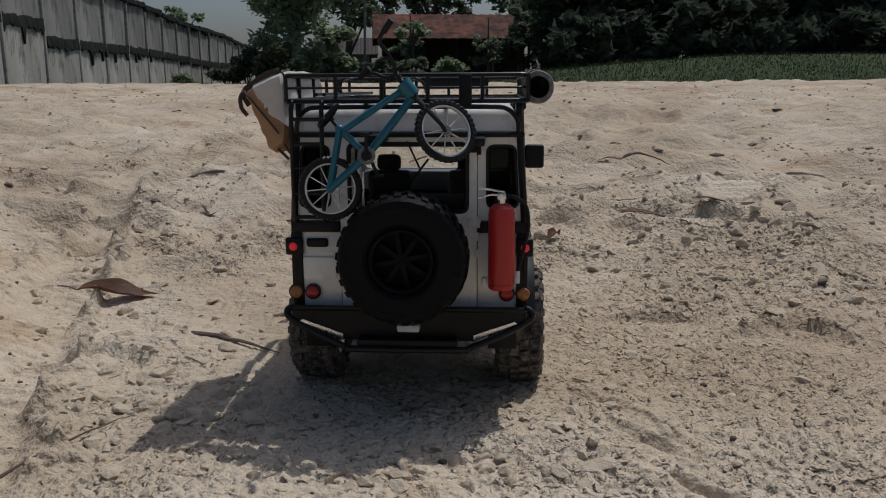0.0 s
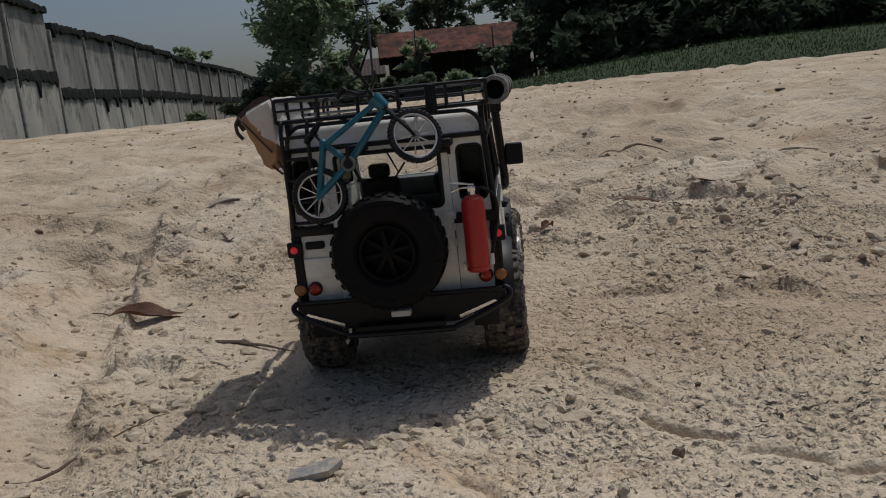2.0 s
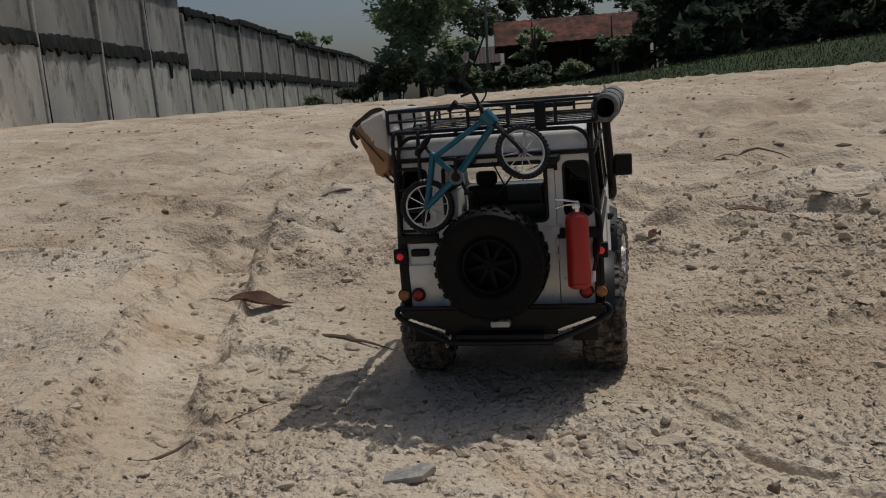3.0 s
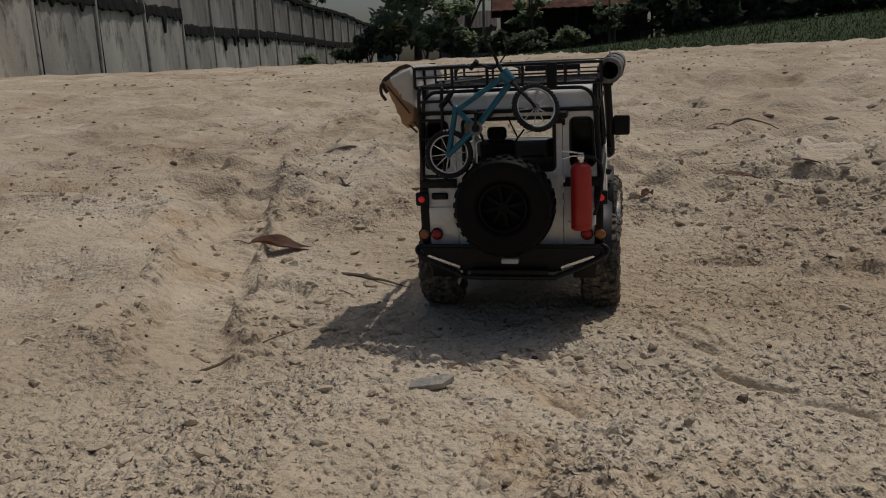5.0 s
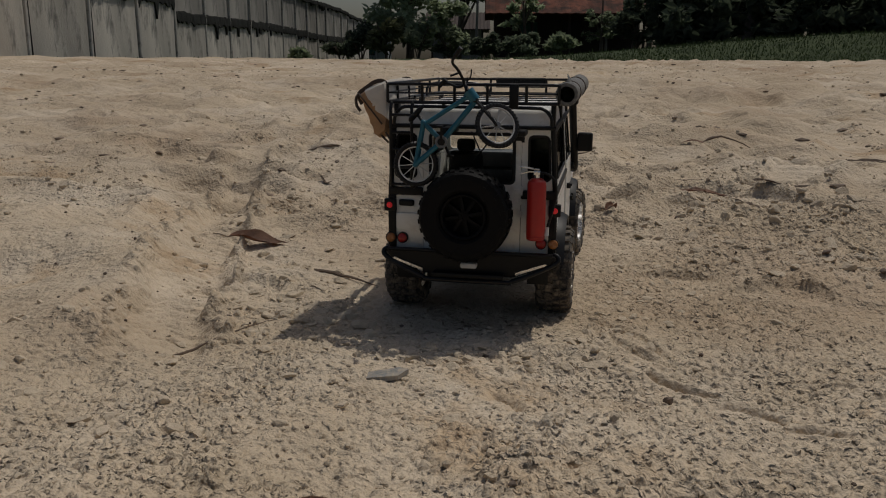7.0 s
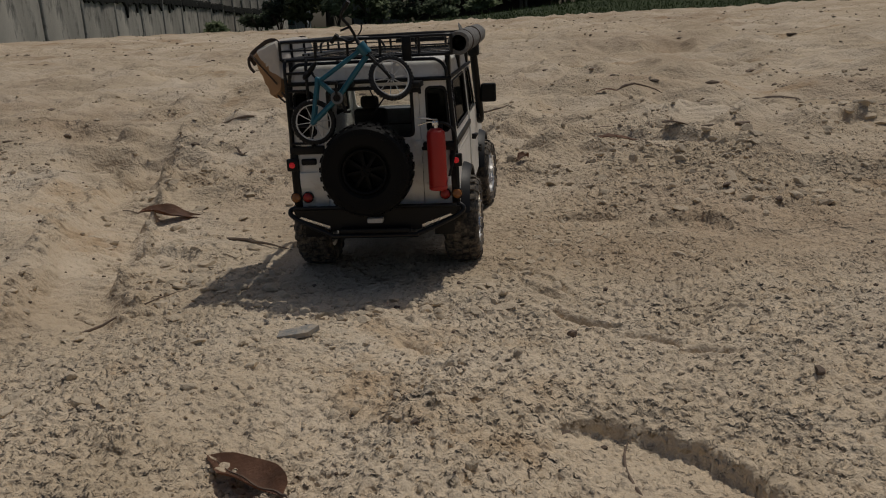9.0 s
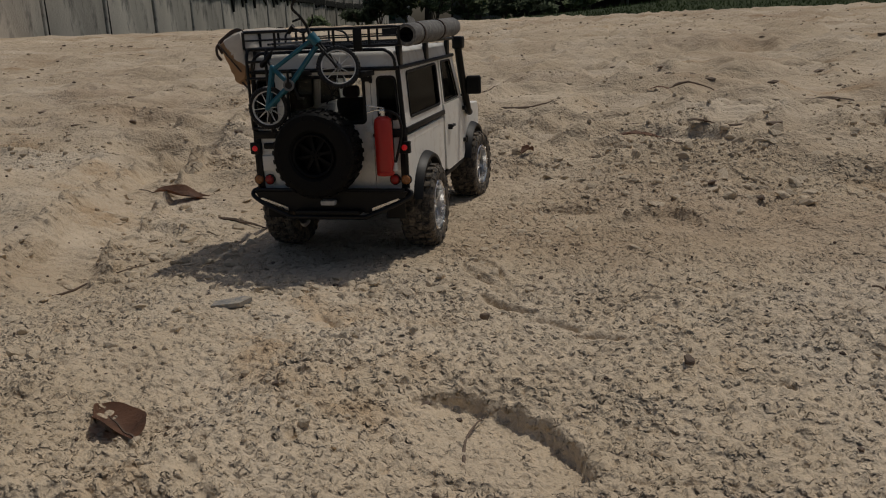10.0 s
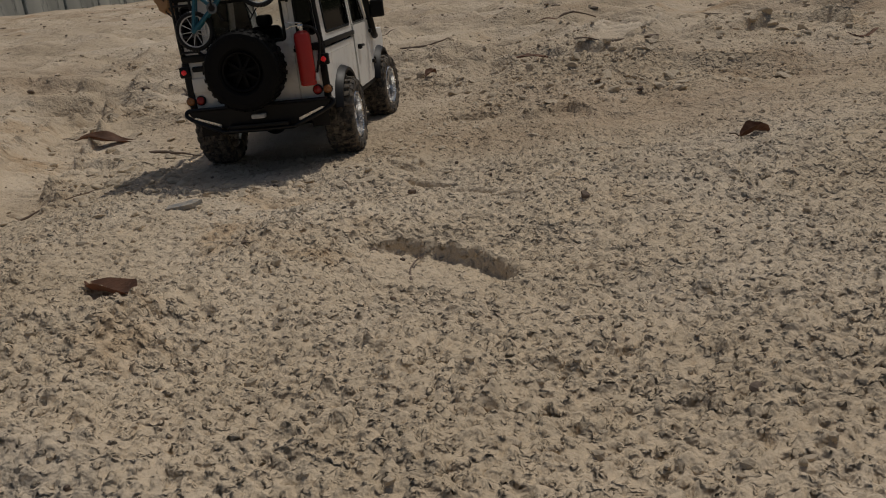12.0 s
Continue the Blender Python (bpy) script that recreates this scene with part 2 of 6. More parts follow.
def dots(x, y, size, lo, hi, seed, share, power=1.3):
    """Separate bowl-shaped spots, one to a cell at most, 0 outside and 1 in the middle; share: how many cells have one."""
    ci, cj = np.floor(x / size).astype(np.int64), np.floor(y / size).astype(np.int64)
    out = np.zeros_like(x)
    for di in (-1, 0, 1):
        for dj in (-1, 0, 1):
            i, j = ci + di, cj + dj
            r = lo + (hi - lo) * scatter(i, j, seed + 3) ** 1.6
            e = np.hypot(x - (i + scatter(i, j, seed)) * size, (y - (j + scatter(i, j, seed + 1)) * size) * 1.1) / r
            out = np.maximum(out, np.clip(1 - e * e, 0, 1) ** power * (scatter(i, j, seed + 2) < share) * (0.45 + 0.55 * r / hi))
    return out


SURFACE = {}


def height(x, y, fine=True):
    z, u, v, b = big_height(x, y)
    d = np.hypot(x, y - 0.1)
    sandy = step(b + 0.3, b - 0.6, v)
    under = step(0.30, 0.12, np.abs(x)) * step(-0.12, -0.02, y) * step(0.56, 0.47, y)       # firm where the truck stands
    calm = 1 - 0.85 * under
    z = z + sandy * calm * 0.042 * (lattice(x, y, 0.42, 11) - 0.5) * step(0.15, 0.7, d)
    z = z + sandy * calm * 0.020 * (lattice(x, y, 0.13, 12) - 0.5)
    crest = 1 - np.abs(2 * (lattice(x, y, 0.31, 14) * 0.75 + lattice(x, y, 0.12, 15) * 0.25) - 1)
    z = z + sandy * calm * 0.040 * (crest ** 2.5 - 0.3) * step(0.22, 0.6, d) * (1 - 0.7 * step(0.05, 0.2, x) * step(0.3, 0.1, y))
    if fine:
        near = step(2.4, 1.2, d) * sandy
        patch = step(0.40, 0.64, lattice(x, y, 0.34, 21) * 0.62 + lattice(x, y, 0.11, 22) * 0.38)
        a, a2 = lattice(x, y, 0.019, 31), lattice(x + 0.013, y * 1.15, 0.0098, 32)
        pits, lumps = np.zeros_like(x), 0.0020 * (a - 0.5)
        sel = np.flatnonzero((d < 1.7) & (near > 0))
        if len(sel):
            xs, ys, ps = x[sel], y[sel], patch[sel]
            wx, wy = xs + 0.0032 * (lattice(xs, ys, 0.007, 36) - 0.5), ys + 0.0032 * (lattice(xs, ys, 0.007, 37) - 0.5)
            pits[sel] = -0.0042 * dots(wx, wy, 0.0088, 0.0017, 0.0034, 71, 0.30 + 0.25 * ps) - 0.0060 * dots(wx, wy, 0.030, 0.0034, 0.0080, 72, 0.05 + 0.22 * ps)
            lumps[sel] += 0.0037 * dots(wx, wy, 0.0068, 0.0024, 0.0044, 73, 0.86 + 0.10 * ps, 0.7) + 0.0056 * dots(wx, wy, 0.019, 0.0034, 0.0074, 74, 0.05 + 0.25 * ps, 0.6) + 0.0016 * (lattice(xs, ys, 0.0062, 38) - 0.5)
        clods = 0.0040 * step(0.60, 0.84, lattice(x, y, 0.030, 35)) * (0.4 + 0.9 * a2)
        fade = step(1.7, 1.05, d)
        rough = np.clip(0.60 + 0.50 * step(0.30, 0.62, lattice(x, y, 0.23, 24) * 0.7 + lattice(x, y, 0.08, 25) * 0.3) + 0.6 * step(0.0, 0.15, x) * step(0.15, 0.0, y), 0, 1)
        rough = rough * (1 - 0.50 * step(-0.05, 0.35, y - 1.2 * x) * (1 - 0.9 * patch))            # firmer, smoother crust further out
        grain = (lumps + pits) * fade * rough + clods * patch * step(1.05, 0.65, d)
        smoothed = np.zeros_like(x)
        for q in RUTS:
            i, lip, bars = rut(x, y, *q)
            smoothed = np.maximum(smoothed, i)
            z = z + near * calm * (-0.013 * i + (0.007 * lip * a * a2 * 4 + 0.0050 * i * bars * step(0.25, 0.6, lattice(x, y, 0.09, 41))) * fade)
        for cx, cy, r, dep, ang in PRINTS:
            rx = (x - cx) * math.cos(ang) + (y - cy) * math.sin(ang)
            ry = -(x - cx) * math.sin(ang) + (y - cy) * math.cos(ang)
            e = np.hypot(rx / r, ry / (r * 0.62)) * (1 + 0.16 * (a - 0.5) + 0.10 * (a2 - 0.5))
            cut = step(1.02, 0.95, e)
            smoothed = np.maximum(smoothed, cut * 0.4)
            z = z - dep * cut * step(-0.7, 0.9, ry / (r * 0.62)) + dep * 0.35 * np.exp(-((e - 1.14) / 0.10) ** 2) * a
        for x0, y0, x1, y1, bow in GROOVES:                # thin curved cuts dragged through the crust
            ax, ay = x1 - x0, y1 - y0
            L = math.hypot(ax, ay)
            sel = np.flatnonzero((np.abs(x - (x0 + x1) / 2) < L) & (np.abs(y - (y0 + y1) / 2) < L))
            if len(sel):
                q = ((x[sel] - x0) * ax + (y[sel] - y0) * ay) / L / L
                o = ((x[sel] - x0) * -ay + (y[sel] - y0) * ax) / L - bow * L * np.sin(math.pi * np.clip(q, 0, 1)) + 0.003 * (lattice(x[sel], y[sel], 0.02, 47) - 0.5)
                run = step(-0.02, 0.18, q) * step(1.02, 0.75, q)
                z[sel] += run * (-0.0075 * np.exp(-(o / 0.0030) ** 2) + 0.0028 * np.exp(-((o - 0.0075) / 0.0035) ** 2))
                smoothed[sel] = np.maximum(smoothed[sel], run * np.exp(-(o / 0.012) ** 2))
        z = z + near * calm * grain * (1 - 0.72 * smoothed) + near * under * grain * 0.5
        SURFACE["pitted"] = rough * (1 - 0.85 * smoothed)
        rnd = random.Random(9)
        for k in range(110):                         # old trampled hollows over the field
            r = rnd.uniform(0.05, 0.17)
            q, w = 0.75 + 5.5 * rnd.random() ** 1.3, rnd.uniform(-0.75, 0.75)
            cx, cy, dep, asp = q * math.sin(w), q * math.cos(w), 0.14 * r + 0.008, rnd.uniform(0.45, 0.9)
            sel = np.flatnonzero((np.abs(x - cx) < r * 1.8) & (np.abs(y - cy) < r * 1.8))
            if len(sel):
                e = np.hypot((x[sel] - cx) / r, (y[sel] - cy) / (r * asp)) + 0.5 * (lattice(x[sel], y[sel], r * 0.6, 61 + k) - 0.5)
                z[sel] += dep * (-step(1.02, 0.70, e) + 0.5 * np.exp(-((e - 1.15) / 0.16) ** 2) * lattice(x[sel], y[sel], r * 0.55, 91))
        mid = step(0.9, 2.0, d) * sandy * (1 - 0.6 * step(6, 11, d))
        z = z + mid * (0.010 * step(0.50, 0.90, lattice(x, y, 0.16, 51)) * step(4.0, 2.6, d) + 0.004 * step(0.50, 0.85, lattice(x, y, 0.085, 62)) * step(0.45, 0.62, lattice(x, y, 0.42, 63)) * step(2.8, 1.8, d) + 0.020 * step(0.60, 0.90, lattice(x, y * 1.6, 0.36, 53)) * lattice(x, y, 0.14, 54) + 0.022 * step(0.62, 0.85, lattice(x, y * 1.4, 0.7, 59)) + 0.010 * lattice(x, y, 0.17, 57) * step(0.45, 0.6, lattice(x, y * 1.5, 0.8, 58)) * step(3.2, 2.0, d)
                        - 0.018 * step(0.66, 0.82, lattice(x, y, 0.16, 55)))
    return z


RUTS = [(-0.30, -0.95, -0.15, 1.6, 0.085), (-0.42, -1.1, 1.2, 3.4, 0.11), (0.5, 1.6, 1.0, 3.6, 0.12)]     # from x, to x, from y, to y, width
GROOVES = [(0.119, 0.043, 0.208, -0.067, 0.10), (0.183, -0.085, 0.252, -0.142, -0.12), (0.236, -0.155, 0.296, -0.198, 0.12), (0.150, -0.018, 0.206, -0.075, -0.08), (0.285, -0.205, 0.335, -0.225, 0.1), (0.047, -0.187, 0.084, -0.236, 0.08)]     # from x, y, to x, y, bow
PRINTS = [(0.245, -0.385, 0.075, 0.013, -0.62), (-0.33, 0.08, 0.085, 0.010, -0.3), (0.235, 0.255, 0.055, 0.008, 0.2), (0.36, 0.19, 0.06, 0.009, -0.3), (0.95, 1.0, 0.13, 0.026, -0.3), (-0.78, 0.80, 0.12, 0.020, 0.5), (0.48, 1.05, 0.09, 0.02, 0.1)]


def graded(lo, hi, fine_lo, fine_hi, fine, middle, mid_lo, mid_hi):
    """Grid lines: closest where the camera looks from near by, wider outwards."""
    a = list(np.arange(fine_lo, fine_hi, fine))
    for sign, start, end, mid in ((1, a[-1], hi, mid_hi), (-1, a[0], lo, mid_lo)):
        q, w = start, fine
        while (q < end) if sign > 0 else (q > end):
            w = min(w * 1.06, middle) if (q < mid if sign > 0 else q > mid) else w * (((1.012 if abs(q) < 4 else 1.05) if q > 0 and hi > 1000 else 1.034) if abs(q) < 22 else 1.3)
            q += sign * w
            a.append(q)
    return np.array(sorted(a))


def build_ground():
    gx, gy = graded(-900, 900, -0.34, 0.56, 0.0018, 0.0042, -0.66, 0.80), graded(-500, 1500, -0.72, -0.08, 0.0018, 0.0042, -0.76, 0.55)
    X, Y = np.meshgrid(gx, gy)
    Z = height(X.ravel(), Y.ravel())
    co = np.column_stack((X.ravel(), Y.ravel(), Z))
    nx, ny = len(gx), len(gy)
    i = np.arange(nx * ny).reshape(ny, nx)
    f = np.column_stack((i[:-1, :-1].ravel(), i[:-1, 1:].ravel(), i[1:, 1:].ravel(), i[1:, :-1].ravel())).astype(np.int32)
    me = bpy.data.meshes.new("ground")
    me.vertices.add(len(co))
    me.vertices.foreach_set("co", co.ravel().astype(np.float32))
    me.loops.add(f.size)
    me.loops.foreach_set("vertex_index", f.ravel())
    me.polygons.add(len(f))
    me.polygons.foreach_set("loop_start", np.arange(0, f.size, 4, dtype=np.int32))
    me.polygons.foreach_set("use_smooth", np.ones(len(f), dtype=bool))
    me.update(calc_edges=True)
    me.attributes.new("pitted", "FLOAT", "POINT").data.foreach_set("value", SURFACE["pitted"].astype(np.float32))
    ob = tagged(new("ground", me), "dry beige lumpy sand with ruts, turning into a grass bank", "ground", kind="structure")
    m = bpy.data.materials.new("sand_and_grass")
    m.use_nodes = True
    n, l = m.node_tree.nodes, m.node_tree.links
    b = n["Principled BSDF"]
    b.inputs["Roughness"].default_value = 0.95
    b.inputs["Specular IOR Level"].default_value = 0.15
    tc = n.new("ShaderNodeTexCoord")

    def tex(scale, detail=5, rough=0.55):
        q = n.new("ShaderNodeTexNoise")
        q.inputs["Scale"].default_value, q.inputs["Detail"].default_value, q.inputs["Roughness"].default_value = scale, detail, rough
        l.new(tc.outputs["Object"], q.inputs["Vector"])
        return q.outputs["Fac"]

    def ramp(src, stops):
        q = n.new("ShaderNodeValToRGB")
        while len(q.color_ramp.elements) < len(stops):
            q.color_ramp.elements.new(0.5)
        for e, (p, c) in zip(q.color_ramp.elements, stops):
            e.position, e.color = p, (*c, 1)
        l.new(src, q.inputs[0])
        return q.outputs[0]

    def mix(a, c, fac, kind="MIX"):
        q = n.new("ShaderNodeMix")
        q.data_type, q.blend_type = "RGBA", kind
        l.new(a, q.inputs["A"]), l.new(c, q.inputs["B"])
        if isinstance(fac, float):
            q.inputs["Factor"].default_value = fac
        else:
            l.new(fac, q.inputs["Factor"])
        return q.outputs["Result"]
    base = ramp(tex(2.6, 8, 0.6), [(0.30, (0.48, 0.39, 0.275)), (0.50, SAND_RGB), (0.72, (0.63, 0.545, 0.43))])
    damp = ramp(tex(0.9, 7, 0.65), [(0.36, (0.80, 0.745, 0.70)), (0.50, (0.98, 0.97, 0.96)), (0.66, (1.15, 1.15, 1.15))])
    grains = ramp(tex(650, 3, 0.7), [(0.30, (0.86, 0.84, 0.81)), (0.45, (0.98, 0.975, 0.97)), (0.70, (1.05, 1.05, 1.05))])
    crumbs = ramp(tex(120, 4, 0.6), [(0.26, (0.84, 0.80, 0.76)), (0.42, (1.0, 1.0, 1.0)), (0.75, (1.05, 1.05, 1.05))])
    stain = ramp(tex(1.7, 7, 0.68), [(0.58, (1.0, 1.0, 1.0)), (0.64, (0.86, 0.79, 0.71)), (0.74, (0.72, 0.61, 0.51))])
    sand = mix(mix(mix(mix(base, damp, 1.0, "MULTIPLY"), grains, 1.0, "MULTIPLY"), crumbs, 1.0, "MULTIPLY"), stain, 1.0, "MULTIPLY")
    grass = ramp(tex(1.4, 9, 0.7), [(0.30, (0.030, 0.042, 0.018)), (0.52, (0.050, 0.068, 0.030)), (0.75, (0.085, 0.100, 0.048))])
    mp = n.new("ShaderNodeMapping")
    mp.vector_type = "POINT"
    mp.inputs["Rotation"].default_value = (0, 0, -TURN)
    l.new(tc.outputs["Object"], mp.inputs["Vector"])
    sx = n.new("ShaderNodeSeparateXYZ")
    l.new(mp.outputs[0], sx.inputs[0])
    ad = n.new("ShaderNodeMath")
    ad.operation = "MULTIPLY_ADD"
    ad.inputs[1].default_value = 1.3
    l.new(tex(1.1, 6), ad.inputs[0])
    l.new(sx.outputs["Y"], ad.inputs[2])
    edge = n.new("ShaderNodeMapRange")
    edge.inputs["From Min"].default_value, edge.inputs["From Max"].default_value = 13.35, 13.75
    l.new(ad.outputs[0], edge.inputs["Value"])
    l.new(mix(sand, grass, edge.outputs[0]), b.inputs["Base Color"])
    bp = n.new("ShaderNodeBump")
    bp.inputs["Strength"].default_value, bp.inputs["Distance"].default_value = 0.5, 0.0016
    l.new(tex(520, 4, 0.6), bp.inputs["Height"])
    wob = n.new("ShaderNodeTexNoise")
    wob.inputs["Scale"].default_value = 160
    l.new(tc.outputs["Object"], wob.inputs["Vector"])
    bend = n.new("ShaderNodeVectorMath")
    bend.operation = "MULTIPLY_ADD"
    bend.inputs[1].default_value = (0.009, 0.009, 0.0)
    l.new(wob.outputs["Color"], bend.inputs[0])
    l.new(tc.outputs["Object"], bend.inputs[2])
    cell = n.new("ShaderNodeTexVoronoi")
    cell.inputs["Scale"].default_value = 140
    cell.feature = "SMOOTH_F1"
    cell.inputs["Smoothness"].default_value = 0.5
    l.new(bend.outputs[0], cell.inputs["Vector"])
    size = n.new("ShaderNodeMath")
    size.operation = "MULTIPLY_ADD"
    size.inputs[1].default_value, size.inputs[2].default_value = -0.55, 0.18
    l.new(tex(60, 3, 0.6), size.inputs[0])
    away = n.new("ShaderNodeMath")
    l.new(cell.outputs["Distance"], away.inputs[0])
    l.new(size.outputs[0], away.inputs[1])
    pit = n.new("ShaderNodeMapRange")
    pit.interpolation_type = "SMOOTHSTEP"
    pit.inputs["From Min"].default_value, pit.inputs["From Max"].default_value = 0.50, 0.02
    l.new(away.outputs[0], pit.inputs["Value"])
    bp2 = n.new("ShaderNodeBump")
    bp2.inputs["Distance"].default_value = 0.0030
    pitted = n.new("ShaderNodeAttribute")
    pitted.attribute_name = "pitted"
    l.new(pitted.outputs["Fac"], bp2.inputs["Strength"])
    l.new(pit.outputs[0], bp2.inputs["Height"])
    l.new(bp.outputs[0], bp2.inputs["Normal"])
    bp3 = n.new("ShaderNodeBump")
    bp3.inputs["Strength"].default_value, bp3.inputs["Distance"].default_value = 0.8, 0.055
    l.new(tex(9, 6, 0.6), bp3.inputs["Height"])
    l.new(bp2.outputs[0], bp3.inputs["Normal"])
    l.new(bp3.outputs[0], b.inputs["Normal"])
    me.materials.append(m)
    return ob


build_ground()


# ---- the model truck ----
truck = tagged(empty("model_truck"), "cream and black scale model off-road truck parked on sand", "toy truck")


def on_side(sign, x0=0.0885, lean=0.075, z0=0.146):
    return lambda a, b, d: Vector((sign * (x0 - max(0.0, b - z0) * lean - d), a, b))


def on_back(y0=0.0):
    return lambda a, b, d: Vector((a, y0 + d, b))


def arch(cy, cz, r, z, n=18):
    w0 = math.asin((z - cz) / r)
    return [(cy - r * math.cos(w), cz + r * math.sin(w)) for w in (w0 + (math.pi - 2 * w0) * i / n for i in range(n + 1))]


REAR_Y, FRONT_Y, HUB_Z, TYRE_R = 0.082, 0.374, 0.0485, 0.0505
for sgn, side in ((1, "right"), (-1, "left")):
    S = on_side(sgn)
    quarter = part("rear_wing", plate(bmesh.new(), [(0.003, 0.142), (0.003, 0.074)] + arch(REAR_Y, 0.052, 0.054, 0.074) + [(0.188, 0.072), (0.188, 0.142)], 0.004, S), CREAM, truck)
    bm = bmesh.new()
    for i in range(16):
        bmesh.ops.create_uvsphere(bm, u_segments=6, v_segments=4, radius=0.0009, matrix=Matrix.Translation(S(0.030 + i * 0.0098, 0.1345, 0.0)))
    part("rivet_row", bm, CREAM, quarter)
    wing = part("front_wing", plate(bmesh.new(), [(0.317, 0.146), (0.317, 0.076)] + arch(FRONT_Y, 0.052, 0.054, 0.076) + [(0.434, 0.078), (0.436, 0.128), (0.427, 0.138)], 0.004, S), CREAM, truck)
    for cy in (REAR_Y, FRONT_Y):
        pts, bm = arch(cy, 0.052, 0.0545, 0.066, 22), bmesh.new()
        prof = [(0.0, 0.0), (0.0, 0.0095), (0.004, 0.0098), (0.0075, 0.003), (0.008, 0.0)]
        rings = []
        for a, b in pts:
            out = Vector((0, a - cy, b - 0.052)).normalized()
            rings.append([bm.verts.new(S(a, b, 0) + out * p - Vector((sgn, 0, 0)) * -q) for p, q in prof])
        for i in range(len(rings) - 1):
            for j in range(len(prof)):
                k = (j + 1) % len(prof)
                bm.faces.new((rings[i][j], rings[i][k], rings[i + 1][k], rings[i + 1][j]))
        bm.faces.new(rings[0]), bm.faces.new(rings[-1][::-1])
        part("arch_flare", bm, BLACK, truck, "matt black wheel arch flare")
    upper = part("side_panel", framed(bmesh.new(), [(0.003, 0.151), (0.188, 0.151), (0.188, 0.2155), (0.003, 0.2155)], [(0.030, 0.1605), (0.174, 0.1605), (0.172, 0.2115), (0.032, 0.2095)], 0.004, S), CREAM, truck)
    w = part("side_window", loop_tube(bmesh.new(), [(0.030, 0.1605), (0.174, 0.1605), (0.172, 0.2115), (0.032, 0.2095)], 0.0016, on_side(sgn, 0.0887)), BLACK, upper, "black rubber window seal")
    p = part("pane", framed(bmesh.new(), [(0.030, 0.1605), (0.174, 0.1605), (0.172, 0.2115), (0.032, 0.2095)], [(0.100, 0.186), (0.1002, 0.186), (0.1002, 0.1862), (0.100, 0.1862)], 0.0008, on_side(sgn, 0.087), 0.004, 0.00005), GLASS, upper, "smoked clear side glass")
    p.visible_shadow = False
    part("belt_trim", box(bmesh.new(), (sgn * 0.0893, 0.097, 0.1485), (0.003, 0.188, 0.0062), bevel=0.001), BLACK, truck, "black belt strip")
    part("wheel_guard", box(bmesh.new(), S(0.002, 0.108, 0.0), (0.0035, 0.0035, 0.070), bevel=0.001), BLACK, truck, "black corner guard")
    door = part("door", plate(bmesh.new(), [(0.192, 0.158), (0.192, 0.074), (0.203, 0.070), (0.305, 0.070), (0.313, 0.078), (0.313, 0.158)], 0.005, on_side(sgn, 0.0905)), CREAM, truck)
    part("window_frame", framed(bmesh.new(), [(0.192, 0.159), (0.308, 0.159), (0.274, 0.2155), (0.192, 0.2155)], [(0.1985, 0.1612), (0.283, 0.1612), (0.252, 0.2125), (0.1985, 0.2125)], 0.004, on_side(sgn, 0.0895)), CREAM, door)
    part("window_seal", loop_tube(bmesh.new(), [(0.1985, 0.1612), (0.283, 0.1612), (0.252, 0.2125), (0.1985, 0.2125)], 0.0013, on_side(sgn, 0.0897)), BLACK, door, "black rubber window seal")
    p = part("pane", framed(bmesh.new(), [(0.1985, 0.1612), (0.283, 0.1612), (0.252, 0.2125), (0.1985, 0.2125)], [(0.225, 0.186), (0.2252, 0.186), (0.2252, 0.1862), (0.225, 0.1862)], 0.0008, on_side(sgn, 0.088), 0.004, 0.00005), GLASS, door, "smoked clear door glass")
    p.visible_shadow = False
    bm = box(bmesh.new(), (sgn * 0.0945, 0.218, 0.1275), (0.005, 0.017, 0.0035), bevel=0.0012)
    box(bm, (sgn * 0.0925, 0.211, 0.1265), (0.006, 0.006, 0.007), bevel=0.0012)
    part("door_handle", bm, BLACK, door, "black pull handle")
    for hz in (0.096, 0.142):
        part("hinge", rod(box(bmesh.new(), (sgn * 0.0925, 0.307, hz), (0.004, 0.009, 0.006), bevel=0.0008), (sgn * 0.0935, 0.3135, hz - 0.005), (sgn * 0.0935, 0.3135, hz + 0.005), 0.0018), BLACK, door, "black door hinge")
    part("sill", box(bmesh.new(), (sgn * 0.084, 0.253, 0.066), (0.010, 0.122, 0.008), bevel=0.002), BLACK, truck)
    # mirror on a short arm
    mir = part("mirror", box(bmesh.new(), (sgn * 0.1085, 0.302, 0.1745), (0.021, 0.008, 0.026), bevel=0.003, seg=3), BLACK, truck, "black door mirror")
    part("mirror_arm", tube(bmesh.new(), smooth_path([(sgn * 0.088, 0.306, 0.160), (sgn * 0.097, 0.305, 0.163), (sgn * 0.105, 0.304, 0.170)]), 0.0016), BLACK, mir)
    part("mirror_glass", box(bmesh.new(), (sgn * 0.1085, 0.2976, 0.1745), (0.017, 0.0006, 0.021)), BLACK, mir)
    # rear corner: quarter window
    B = on_back(0.0)
    c = [(sgn * a, b) for a, b in ((0.0526, 0.151), (0.0865, 0.151), (0.0825, 0.2155), (0.0526, 0.2155))]
    h = [(sgn * a, b) for a, b in ((0.0600, 0.1615), (0.0825, 0.1615), (0.0800, 0.2070), (0.0600, 0.2070))]
    cp = part("rear_corner", framed(bmesh.new(), c, h, 0.004, B), CREAM, truck)
    part("window_seal", loop_tube(bmesh.new(), h, 0.0014, on_back(-0.0004)), BLACK, cp, "black rubber window seal")
    p = part("pane", framed(bmesh.new(), h, [(sgn * 0.071, 0.185), (sgn * 0.0711, 0.185), (sgn * 0.0711, 0.1851), (sgn * 0.071, 0.1851)], 0.0008, on_back(0.002), 0.004, 0.00005), GLASS, cp, "smoked quarter glass")
